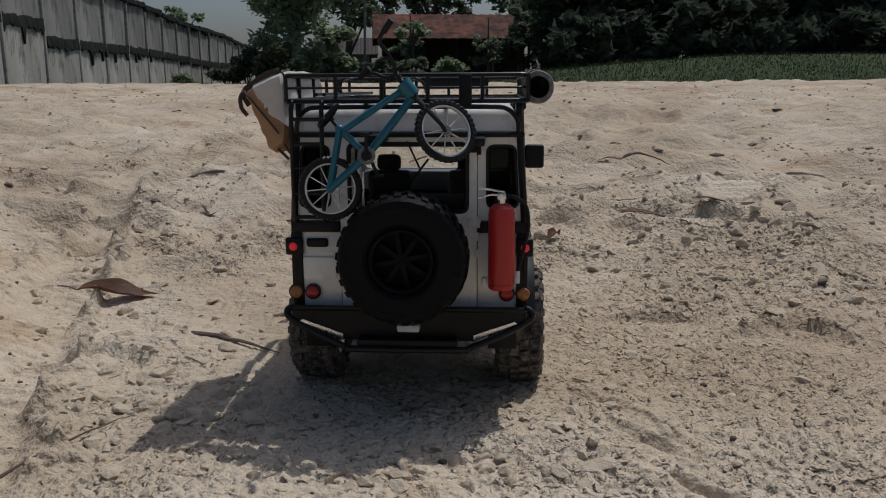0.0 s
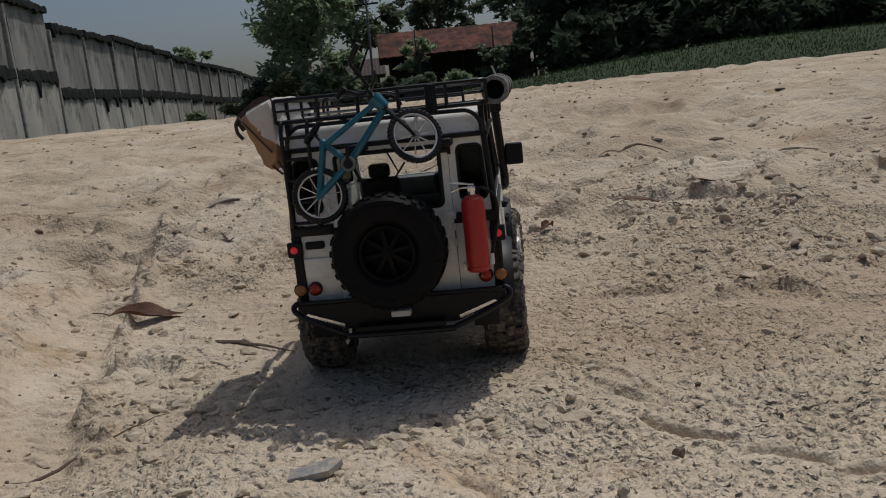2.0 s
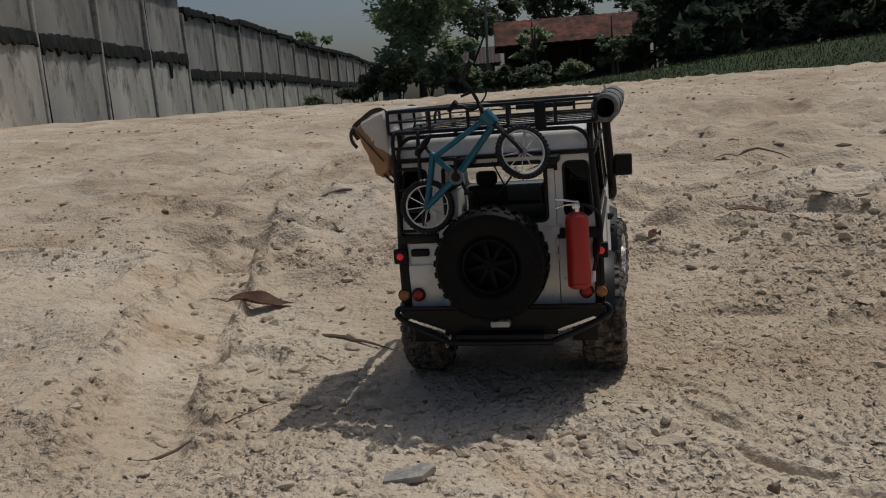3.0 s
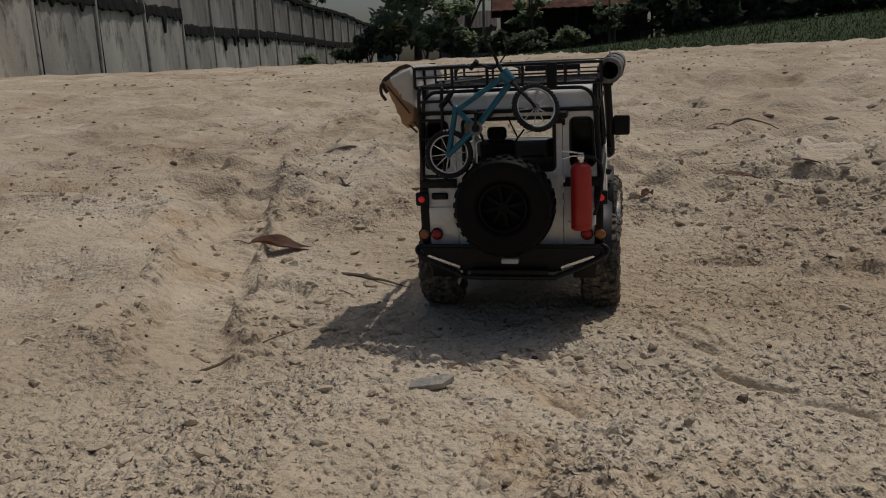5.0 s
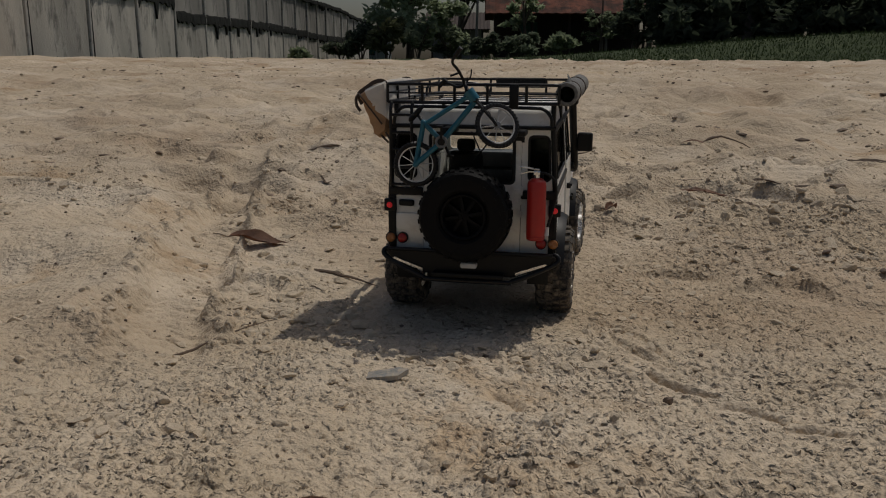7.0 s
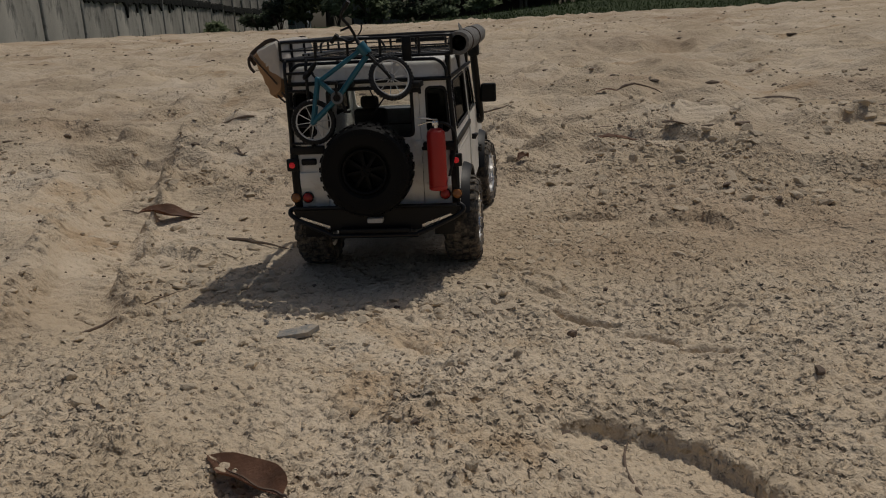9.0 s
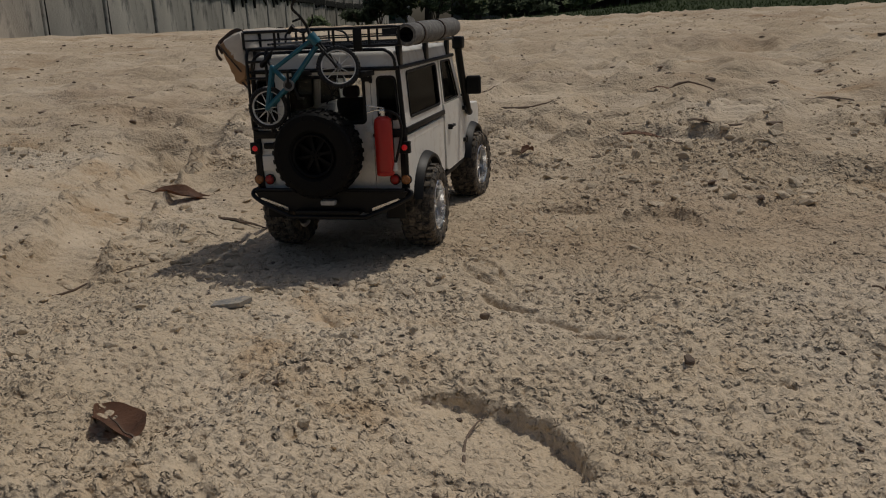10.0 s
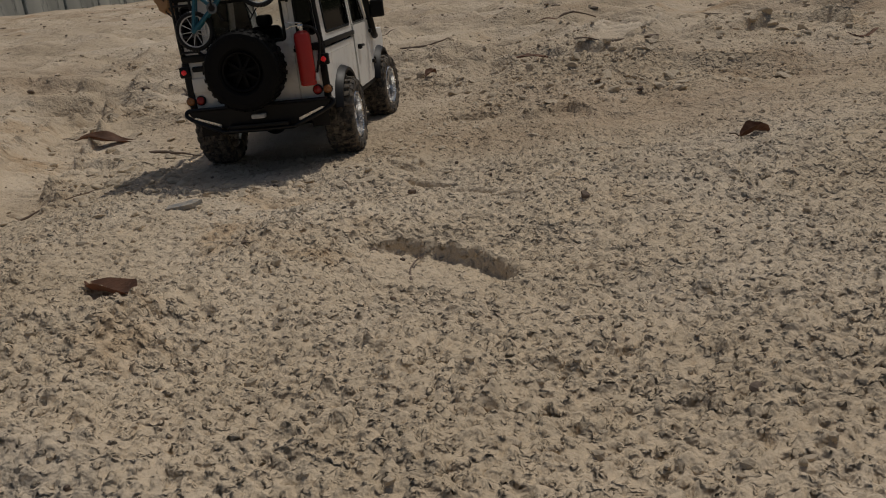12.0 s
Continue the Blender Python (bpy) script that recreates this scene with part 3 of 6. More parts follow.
    p.visible_shadow = False
    lower = part("rear_lower_panel", box(bmesh.new(), (sgn * 0.0688, 0.002, 0.1115), (0.0324, 0.004, 0.061), bevel=0.001), CREAM, truck)
    part("belt_strip", box(bmesh.new(), (sgn * 0.0712, -0.0008, 0.1462), (0.037, 0.006, 0.0085), bevel=0.0012), BLACK, truck, "black strip below the window line")
    part("corner_post", tube(bmesh.new(), [(sgn * 0.0880, -0.0005, 0.074), (sgn * 0.0880, -0.0005, 0.148), (sgn * 0.0838, 0.0, 0.2145)], 0.0027, 8), BLACK, truck, "black corner post")
    lamp = part("lamp_panel", box(bmesh.new(), (sgn * 0.0865, -0.0005, 0.112), (0.0085, 0.0045, 0.060), bevel=0.001), BLACK, truck, "black lamp panel")
    hous = part("tail_lamp", box(bmesh.new(), (sgn * 0.0882, -0.0020, 0.1310), (0.0130, 0.0065, 0.0135), bevel=0.0015), BLACK, truck, "lit tail lamp in a black housing")
    part("lens", lathe(bmesh.new(), [(0.0001, 0.0014), (0.0020, 0.0012), (0.0030, 0.0004), (0.0033, -0.001), (0.0001, -0.001)], Matrix.Translation((sgn * 0.0885, -0.0058, 0.1310)) @ Matrix.Rotation(radians(-90), 4, "Z"), 20), LED, hous, "glowing red lens")
    for cx, mt, nm in ((0.0750, LENS_RED, "red_reflector"), (0.0878, LENS_AMBER, "amber_lamp")):
        L = part(nm, lathe(bmesh.new(), [(0.0001, 0.0038), (0.0030, 0.0035), (0.0046, 0.0026), (0.0052, 0.0008), (0.0053, -0.002), (0.0001, -0.002)], Matrix.Translation((sgn * cx, -0.0026, 0.0950)) @ Matrix.Rotation(radians(-90), 4, "Z"), 24), mt, truck, "round red lamp" if mt is LENS_RED else "round amber lamp")
        part("lamp_ring", lathe(bmesh.new(), [(0.0052, 0.0008), (0.0060, 0.0006), (0.0062, -0.002), (0.0052, -0.002)], Matrix.Translation((sgn * cx, -0.0026, 0.0950)) @ Matrix.Rotation(radians(-90), 4, "Z"), 24), BLACK, L)

# filler flap, pressed plate and catches on the back
part("filler_flap", box(bmesh.new(), (-0.0705, -0.0012, 0.1335), (0.0170, 0.0040, 0.0070), bevel=0.0030, seg=3), BLACK, truck, "black oval filler flap")
part("pressed_plate", box(bmesh.new(), (-0.0690, -0.0010, 0.1135), (0.0260, 0.0030, 0.0175), bevel=0.0009), CREAM, truck)
for cx, cz in ((0.0575, 0.1040), (0.0615, 0.1040), (0.0520, 0.1260), (0.0520, 0.1390)):
    part("catch", box(bmesh.new(), (cx, -0.0012, cz), (0.0034, 0.0036, 0.0062), bevel=0.0008), CREAM, truck)
bm = framed(bmesh.new(), [(-0.0520, 0.083), (0.0520, 0.083), (0.0520, 0.2155), (-0.0520, 0.2155)], [(-0.0445, 0.1580), (0.0445, 0.1580), (0.0445, 0.2085), (-0.0445, 0.2085)], 0.0045, on_back(-0.0005))
rear_door = part("rear_door", bm, CREAM, truck)
part("window_seal", loop_tube(bmesh.new(), [(-0.0445, 0.1580), (0.0445, 0.1580), (0.0445, 0.2085), (-0.0445, 0.2085)], 0.0018, on_back(-0.0008)), BLACK, rear_door, "black rubber window seal")
p = part("pane", framed(bmesh.new(), [(-0.0445, 0.1580), (0.0445, 0.1580), (0.0445, 0.2085), (-0.0445, 0.2085)], [(0, 0.18), (0.0001, 0.18), (0.0001, 0.1801), (0, 0.1801)], 0.0008, on_back(0.002), 0.005, 0.00003), CLEAR, rear_door, "clear rear door glass")
p.visible_shadow = False
for z in (0.150, 0.205):
    part("hinge", rod(box(bmesh.new(), (0.0500, -0.002, z), (0.010, 0.003, 0.005), bevel=0.0007), (0.0535, -0.0025, z - 0.004), (0.0535, -0.0025, z + 0.004), 0.0016), BLACK if z > 0.2 else CREAM, rear_door)
part("wiper", tube(tube(bmesh.new(), [(0.0, -0.0035, 0.211), (0.010, -0.005, 0.190)], 0.0008, 6), [(0.002, -0.0045, 0.180), (0.016, -0.0045, 0.198)], 0.0009, 6), BLACK, rear_door)

# roof shell, gutter and black edge trim
bm = box(bmesh.new(), (0, 0.1340, 0.226), (0.167, 0.272, 0.0185))
for v in bm.verts:
    if v.co.z > 0.226:
        v.co.x *= 0.965
        v.co.y = 0.1340 + (v.co.y - 0.1340) * 0.975
top = [e for e in bm.edges if min(v.co.z for v in e.verts) > 0.226]
up = [e for e in bm.edges if abs(e.verts[0].co.z - e.verts[1].co.z) > 0.01]
bmesh.ops.bevel(bm, geom=top + up, offset=0.0062, segments=4, profile=0.5, affect="EDGES")
roof = part("roof", bm, ROOF, truck)
for i in range(5):
    part("roof_rib", box(bmesh.new(), (-0.056 + i * 0.028, 0.1340, 0.2356), (0.006, 0.23, 0.0016), bevel=0.0007), ROOF, roof)
gut = [(-0.0850, -0.003, 0.2160), (0.0850, -0.003, 0.2160), (0.0850, 0.273, 0.2180), (-0.0850, 0.273, 0.2180)]
bm = bmesh.new()
for i in range(4):
    a, b = Vector(gut[i]), Vector(gut[(i + 1) % 4])
    tube(bm, [a, b], 0.0022, 8)
part("gutter", bm, BLACK, truck, "black rain gutter")
part("roof_edge_trim", tube(bmesh.new(), smooth_path([(-0.0825, -0.004, 0.217), (-0.0815, -0.0045, 0.2265), (-0.0740, -0.0045, 0.2345), (-0.060, -0.0045, 0.2360), (0, -0.0045, 0.2362), (0.060, -0.0045, 0.2360), (0.0740, -0.0045, 0.2345), (0.0815, -0.0045, 0.2265), (0.0825, -0.004, 0.217)], 5), 0.0018, 8), TUBE, truck, "black tube round the roof end")

# bonnet, windscreen frame, front panel, chassis
bm = plate(bmesh.new(), [(0.308, 0.158), (0.308, 0.140), (0.436, 0.128), (0.438, 0.134), (0.430, 0.143)], 0.136, lambda a, b, d: Vector((0.068 - d, a, b)))
bonnet = part("bonnet", bm, CREAM, truck)
part("wing_top", box(bmesh.new(), (0.0775, 0.374, 0.1375), (0.0215, 0.118, 0.005), bevel=0.0015), CREAM, truck)
part("wing_top", box(bmesh.new(), (-0.0775, 0.374, 0.1375), (0.0215, 0.118, 0.005), bevel=0.0015), CREAM, truck)
part("front_panel", box(bmesh.new(), (0, 0.434, 0.108), (0.170, 0.006, 0.056), bevel=0.002), BLACK, truck)
for sx in (-1, 1):
    part("headlamp", lathe(bmesh.new(), [(0.0001, 0.004), (0.008, 0.003), (0.0105, 0.0), (0.0105, -0.003), (0.0001, -0.003)], Matrix.Translation((sx * 0.062, 0.439, 0.112)) @ Matrix.Rotation(radians(90), 4, "Z"), 24), CHROME, truck, "round silver headlamp")
part("front_bumper", box(bmesh.new(), (0, 0.454, 0.074), (0.186, 0.018, 0.020), bevel=0.004), BLACK, truck)
scr = lambda a, b, d: Vector((a, 0.309 - (b - 0.159) * 0.60 - d, b))
part("windscreen_frame", framed(bmesh.new(), [(-0.0865, 0.156), (0.0865, 0.156), (0.0830, 0.2165), (-0.0830, 0.2165)], [(-0.0800, 0.1615), (0.0800, 0.1615), (0.0780, 0.2110), (-0.0780, 0.2110)], 0.004, scr), CREAM, truck)
bm = bmesh.new()
for sx in (-1, 1):
    box(bm, (sx * 0.040, 0.22, 0.062), (0.010, 0.44, 0.013), bevel=0.001)
for y in (0.0, 0.13, 0.26, 0.42):
    box(bm, (0, y + 0.004, 0.062), (0.085, 0.010, 0.010), bevel=0.001)
box(bm, (0, 0.23, 0.052), (0.045, 0.07, 0.022), bevel=0.003)
part("chassis", bm, BLACK, truck)
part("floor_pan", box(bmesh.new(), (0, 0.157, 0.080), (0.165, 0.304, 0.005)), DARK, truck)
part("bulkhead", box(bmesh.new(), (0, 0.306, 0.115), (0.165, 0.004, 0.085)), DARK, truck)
part("dashboard", box(bmesh.new(), (0, 0.291, 0.150), (0.160, 0.022, 0.022), bevel=0.005), GREY, truck, "dark grey dashboard")
for y in (REAR_Y, FRONT_Y):
    bm = rod(bmesh.new(), (-0.075, y, HUB_Z), (0.075, y, HUB_Z), 0.0065, seg=14)
    bmesh.ops.create_uvsphere(bm, u_segments=18, v_segments=12, radius=0.017, matrix=Matrix.Translation((-0.012, y, HUB_Z)) @ Matrix.Diagonal((1, 1.1, 1, 1)))
    part("axle", bm, BLACK, truck)
    for sx in (-1, 1):
        q = part("damper", rod(rod(bmesh.new(), (sx * 0.052, y - 0.008, HUB_Z), (sx * 0.045, y + 0.006, 0.098), 0.0022), (sx * 0.0495, y - 0.003, 0.066), (sx * 0.045, y + 0.006, 0.098), 0.0048), GREY, truck)
        pts = [Vector((sx * 0.051, y - 0.006, 0.056)).lerp(Vector((sx * 0.0455, y + 0.005, 0.092)), k / 56) + 0.0068 * Vector((math.cos(k * 0.8), math.sin(k * 0.8), 0)) for k in range(57)]
        part("spring", tube(bmesh.new(), pts, 0.0010, 6), BLACK, q)
part("drive_shaft", rod(bmesh.new(), (-0.012, REAR_Y, HUB_Z), (-0.006, 0.22, 0.055), 0.0035), BLACK, truck)
for sx in (-0.040, 0.040):
    seat = part("seat", box(box(bmesh.new(), (sx, 0.230, 0.112), (0.046, 0.045, 0.018), bevel=0.006, seg=3), (sx, 0.206, 0.142), (0.044, 0.014, 0.055), pose(0, 0, 0, 10), 0.006, 3), SEAT, truck, "black vinyl front seat")
    part("headrest", box(bmesh.new(), (sx, 0.200, 0.177), (0.024, 0.010, 0.016), bevel=0.005, seg=3), SEAT, seat)
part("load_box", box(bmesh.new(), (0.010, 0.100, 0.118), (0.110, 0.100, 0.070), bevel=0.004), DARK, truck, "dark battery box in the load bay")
sw = part("steering_wheel", tube(bmesh.new(), [Vector((0.040 + 0.016 * math.cos(k * math.pi / 12), 0.272 - 0.004 * math.sin(k * math.pi / 12), 0.158 + 0.015 * math.sin(k * math.pi / 12))) for k in range(24)], 0.0014, 6, True), BLACK, truck)
part("steering_column", rod(bmesh.new(), (0.040, 0.272, 0.158), (0.040, 0.290, 0.146), 0.0022), BLACK, sw)

# snorkel up the right screen pillar
bm = tube(bmesh.new(), smooth_path([(0.092, 0.346, 0.132), (0.0945, 0.323, 0.138), (0.0945, 0.313, 0.152), (0.0925, 0.297, 0.190), (0.0905, 0.287, 0.226)], 5), 0.0052, 12)
snork = part("snorkel", bm, BLACK, truck, "black raised air intake")
part("intake_head", box(bmesh.new(), (0.0905, 0.290, 0.234), (0.015, 0.019, 0.017), bevel=0.003, seg=3), BLACK, snork)
bm = tube(bmesh.new(), [(0.085, 0.322, 0.172), (0.0905, 0.346, 0.150)], 0.0005, 5)
part("whip_aerial", bm, BLACK, truck)


# ---- wheels ----
def tyre_mesh(R, W, lugs=24, hole=0.56, deep=0.055):
    """A tyre with raised tread blocks in four staggered bands, of one piece."""
    bm, h, seg = bmesh.new(), W / 2, lugs * 4
    prof = [(hole, -0.72), (hole + 0.10, -0.96), (0.78, -0.99), (0.885, -0.95), (0.93, -0.80), (0.945, -0.44), (0.945, -0.36), (0.945, -0.02), (0.945, 0.02), (0.945, 0.36), (0.945, 0.44), (0.93, 0.80), (0.885, 0.95), (0.78, 0.99), (hole + 0.10, 0.96), (hole, 0.72), (hole - 0.02, 0.0)]
    V = [[bm.verts.new((a * h, R * r * math.cos(w), R * r * math.sin(w))) for w in (2 * math.pi * (j + (1.1 * (0.8 - abs(a)) if r > 0.9 else 0.0)) / seg for j in range(seg))] for r, a in prof]
    k, raised, wall = len(prof), [], []
    for i in range(k):
        A, B = V[i], V[(i + 1) % k]
        for j in range(seg):
            f = bm.faces.new((A[j], A[(j + 1) % seg], B[(j + 1) % seg], B[j]))
            if (i in (4, 10) and (j + 2 * (i > 5)) % 4 < 2) or (i in (6, 8) and (j + 1 + 2 * (i > 7)) % 4 < 3 and j % 8 != 5):
                raised.append(f)
            if i in (3, 11) and (j + 2 * (i > 5)) % 4 < 2 or (i in (2, 12) and (j + 2 * (i > 5)) % 8 < 2):
                wall.append(f)
    bm.normal_update()
    for faces, up in ((raised, deep), (wall, deep * 0.45)):
        got = bmesh.ops.extrude_face_region(bm, geom=faces)
        for v in (g for g in got["geom"] if isinstance(g, bmesh.types.BMVert)):
            out = Vector((0, v.co.y, v.co.z)).normalized()
            side = Vector((1 if v.co.x > 0 else -1, 0, 0))
            v.co += (out * 0.985 if faces is raised else (out * 0.3 + side * 0.9)) * up * R
        bmesh.ops.delete(bm, geom=[f for f in faces if f.is_valid], context="FACES_ONLY")
    return bm


def rim_mesh(R, W, spokes=8):
    """A rim that faces +x."""
    bm = bmesh.new()
    h = W / 2
    lathe(bm, [(R * 0.60, h * 0.86), (R * 0.575, h * 0.92), (R * 0.53, h * 0.86), (R * 0.51, h * 0.30), (R * 0.51, -h * 0.7), (R * 0.60, -h * 0.8), (R * 0.56, -h * 0.4), (R * 0.56, h * 0.6)], None, 40)
    lathe(bm, [(0.0001, h * 0.62), (R * 0.14, h * 0.60), (R * 0.17, h * 0.45), (R * 0.17, h * 0.10), (0.0001, h * 0.10)], None, 20)
    lathe(bm, [(R * 0.52, h * 0.10), (R * 0.52, h * 0.02), (0.0001, h * 0.02), (0.0001, h * 0.10)], None, 32)
    for k in range(spokes):
        m = Matrix.Rotation(2 * math.pi * k / spokes, 4, "X") @ Matrix.Translation((h * 0.36, 0, R * 0.335)) @ Matrix.Rotation(radians(-6), 4, "Y")
        box(bm, (0, 0, 0), (1, 1, 1), m @ Matrix.Diagonal((h * 0.34, R * 0.085, R * 0.40, 1)))
        m = Matrix.Rotation(2 * math.pi * (k + 0.5) / spokes, 4, "X") @ Matrix.Translation((h * 0.93, 0, R * 0.565))
        bmesh.ops.create_uvsphere(bm, u_segments=6, v_segments=4, radius=R * 0.022, matrix=m)
    for k in range(5):
        m = Matrix.Rotation(2 * math.pi * k / 5, 4, "X") @ Matrix.Translation((h * 0.62, 0, R * 0.085))
        bmesh.ops.create_cone(bm, segments=6, radius1=R * 0.028, radius2=R * 0.028, depth=h * 0.14, cap_ends=True, matrix=m @ Matrix.Rotation(radians(90), 4, "Y"))
    return bm


first = None
for sx, y, steer in ((1, REAR_Y, 0), (-1, REAR_Y, 0), (1, FRONT_Y, -6), (-1, FRONT_Y, -6)):
    wheel = empty("wheel")
    wheel.parent = truck
    wheel.matrix_basis = pose(sx * 0.0865, y, HUB_Z, 23 * (y > 0.1) + 7 * sx, 0, steer + (180 if sx < 0 else 0))
    wheel["label"] = "knobbly black tyre caked with sand on a silver rim"
    if first is None:
        first = (part("tyre", tyre_mesh(TYRE_R, 0.040), RUBBER, wheel, "sand-caked black rubber", smooth=False), part("rim", rim_mesh(TYRE_R, 0.040), CHROME, wheel, "silver spoked rim"))
    else:
        share("tyre", first[0], wheel)["label"] = "sand-caked black rubber"
        share("rim", first[1], wheel)["label"] = "silver spoked rim"
spare = empty("spare_wheel")
spare.parent = truck
spare.matrix_basis = pose(-0.0005, -0.034, 0.1292, 0, 0, -90) @ pose(0, 0, 0, 11)
spare["label"] = "black spare wheel on the back door"
part("tyre", tyre_mesh(0.0490, 0.037, 30, 0.46, 0.035), SPARE, spare, smooth=False)
part("rim", rim_mesh(0.0395, 0.037), SPARE, spare, "black spoked rim")
part("spare_carrier", rod(box(bmesh.new(), (0, -0.006, 0.1265), (0.05, 0.008, 0.04), bevel=0.002), (-0.0025, -0.005, 0.1265), (-0.0025, -0.024, 0.1265), 0.008), BLACK, truck)

# ---- rear bumper ----
bumper = part("rear_bumper", plate(bmesh.new(), [(-0.0905, 0.0835), (-0.0860, 0.0760), (-0.050, 0.0600), (0.050, 0.0600), (0.0860, 0.0760), (0.0905, 0.0835)], 0.010, on_back(-0.013)), BLACK, truck, "black steel rear bumper")
path = [(-0.088, -0.006, 0.0848), (-0.0940, -0.008, 0.0820), (-0.0915, -0.011, 0.0760), (-0.070, -0.018, 0.0660), (-0.047, -0.023, 0.0575), (-0.040, -0.024, 0.0562), (0.040, -0.024, 0.0562), (0.047, -0.023, 0.0575), (0.070, -0.018, 0.0660), (0.0915, -0.011, 0.0760), (0.0940, -0.008, 0.0820), (0.088, -0.006, 0.0848)]
part("guard_tube", tube(bmesh.new(), smooth_path(path, 4), 0.0026, 10), TUBE, bumper, "glossy black guard tube")
part("top_tube", tube(bmesh.new(), [(-0.088, -0.0135, 0.0850), (0.088, -0.0135, 0.0850)], 0.0022, 10), TUBE, bumper)
part("step_plate", box(bmesh.new(), (0, -0.018, 0.0610), (0.076, 0.013, 0.005), bevel=0.001), BLACK, bumper)
# added chrome wedges stand in for the bright gap below the bumper plate
for sx in (-1, 1):
    part("gap_wedge", plate(bmesh.new(), [(sx * 0.050, 0.0612), (sx * 0.083, 0.0748), (sx * 0.081, 0.0762), (sx * 0.050, 0.0650)], 0.0015, on_back(-0.0150)), CHROME, bumper, "bright wedge added for the pale gap under the bumper plate")
part("tow_hitch", box(bmesh.new(), (0.001, -0.0185, 0.0720), (0.017, 0.010, 0.0055), bevel=0.0015), WHITE_RIM, bumper, "pale tow hitch block")
for sx in (-1, 1):
    part("mud_flap", box(bmesh.new(), (sx * 0.072, 0.004, 0.062), (0.022, 0.002, 0.026), bevel=0.0006), BLACK, truck)

# ---- roof rack, ladder ----
rack = empty("roof_rack")
rack.parent = truck
rack["label"] = "black tube roof rack"


def rect(z, x0, x1, y0, y1, r=0.008):
    return [Vector((p[0], p[1], z)) for p in quad_loop([(x0, y0), (x1, y0), (x1, y1), (x0, y1)], 5, r)]


for z, rr in ((0.2405, 0.0019), (0.2500, 0.0009), (0.2590, 0.0017)):
    part("rail", tube(bmesh.new(), rect(z, -0.0895, 0.0895, -0.006, 0.262), rr, 8, True), TUBE, rack)
for x in (-0.089, -0.052, -0.018, 0.016, 0.056, 0.089):
    for y in (-0.006, 0.262):
        part("post", rod(bmesh.new(), (x, y, 0.2405), (x, y, 0.259), 0.0016, seg=8), TUBE, rack)
for y in (0.038, 0.090, 0.145, 0.205):
    for x in (-0.0895, 0.0895):
        part("post", rod(bmesh.new(), (x, y, 0.2405), (x, y, 0.259), 0.0016, seg=8), TUBE, rack)
for i in range(5):
    part("slat", box(bmesh.new(), (0, 0.030 + i * 0.050, 0.2400), (0.176, 0.0024, 0.0013), bevel=0.0005), TUBE, rack)
for x in (-0.030, 0.030):
    part("runner", box(bmesh.new(), (x, 0.128, 0.2386), (0.003, 0.266, 0.0013)), TUBE, rack)
for x in (-0.083, 0.083):
    for y in (0.012, 0.130, 0.248):
        part("foot", box(bmesh.new(), (x, y, 0.2290), (0.005, 0.012, 0.023), bevel=0.001), TUBE, rack)
part("rear_plate", box(bmesh.new(), (0.0435, -0.0075, 0.2475), (0.0095, 0.0030, 0.0240), bevel=0.0008), BLACK, rack, "flat black bracket")
part("front_sign", box(bmesh.new(), (0.022, 0.2635, 0.2545), (0.066, 0.003, 0.0130), bevel=0.0008), BLACK, rack, "plain black panel")
ladder = empty("rear_ladder")
ladder.parent = truck
ladder["label"] = "black tube ladder on the back"
for x in (-0.0845, -0.0620):
    part("ladder_rail", tube(bmesh.new(), smooth_path([(x, -0.006, 0.2405), (x, -0.010, 0.236), (x, -0.012, 0.225), (x, -0.012, 0.160), (x, -0.008, 0.153), (x, -0.003, 0.151)], 4), 0.0018, 8), TUBE, ladder)
for z in (0.155, 0.173, 0.192, 0.2095, 0.2275):
    part("rung", rod(bmesh.new(), (-0.0845, -0.012, z), (-0.0620, -0.012, z), 0.0015, seg=8), TUBE, ladder)
# brackets that carry the bicycle
for x, z in ((-0.020, 0.214), (0.052, 0.212)):
    part("cross_bracket", box(bmesh.new(), (x, -0.015, z), (0.012, 0.030, 0.006), bevel=0.001), BLACK, truck)


# ---- toy bicycle hung on the back ----
bike = tagged(empty("toy_bicycle"), "teal toy bicycle hung slantwise on the truck's back", "toy bicycle")
HR, HF = Vector((-0.0515, -0.038, 0.1797)), Vector((0.0310, -0.038, 0.2205))
CR, HT0, HT1 = Vector((-0.0245, -0.037, 0.2035)), Vector((0.0005, -0.033, 0.2535)), Vector((0.0085, -0.033, 0.2445))
ST = Vector((-0.0440, -0.036, 0.2215))


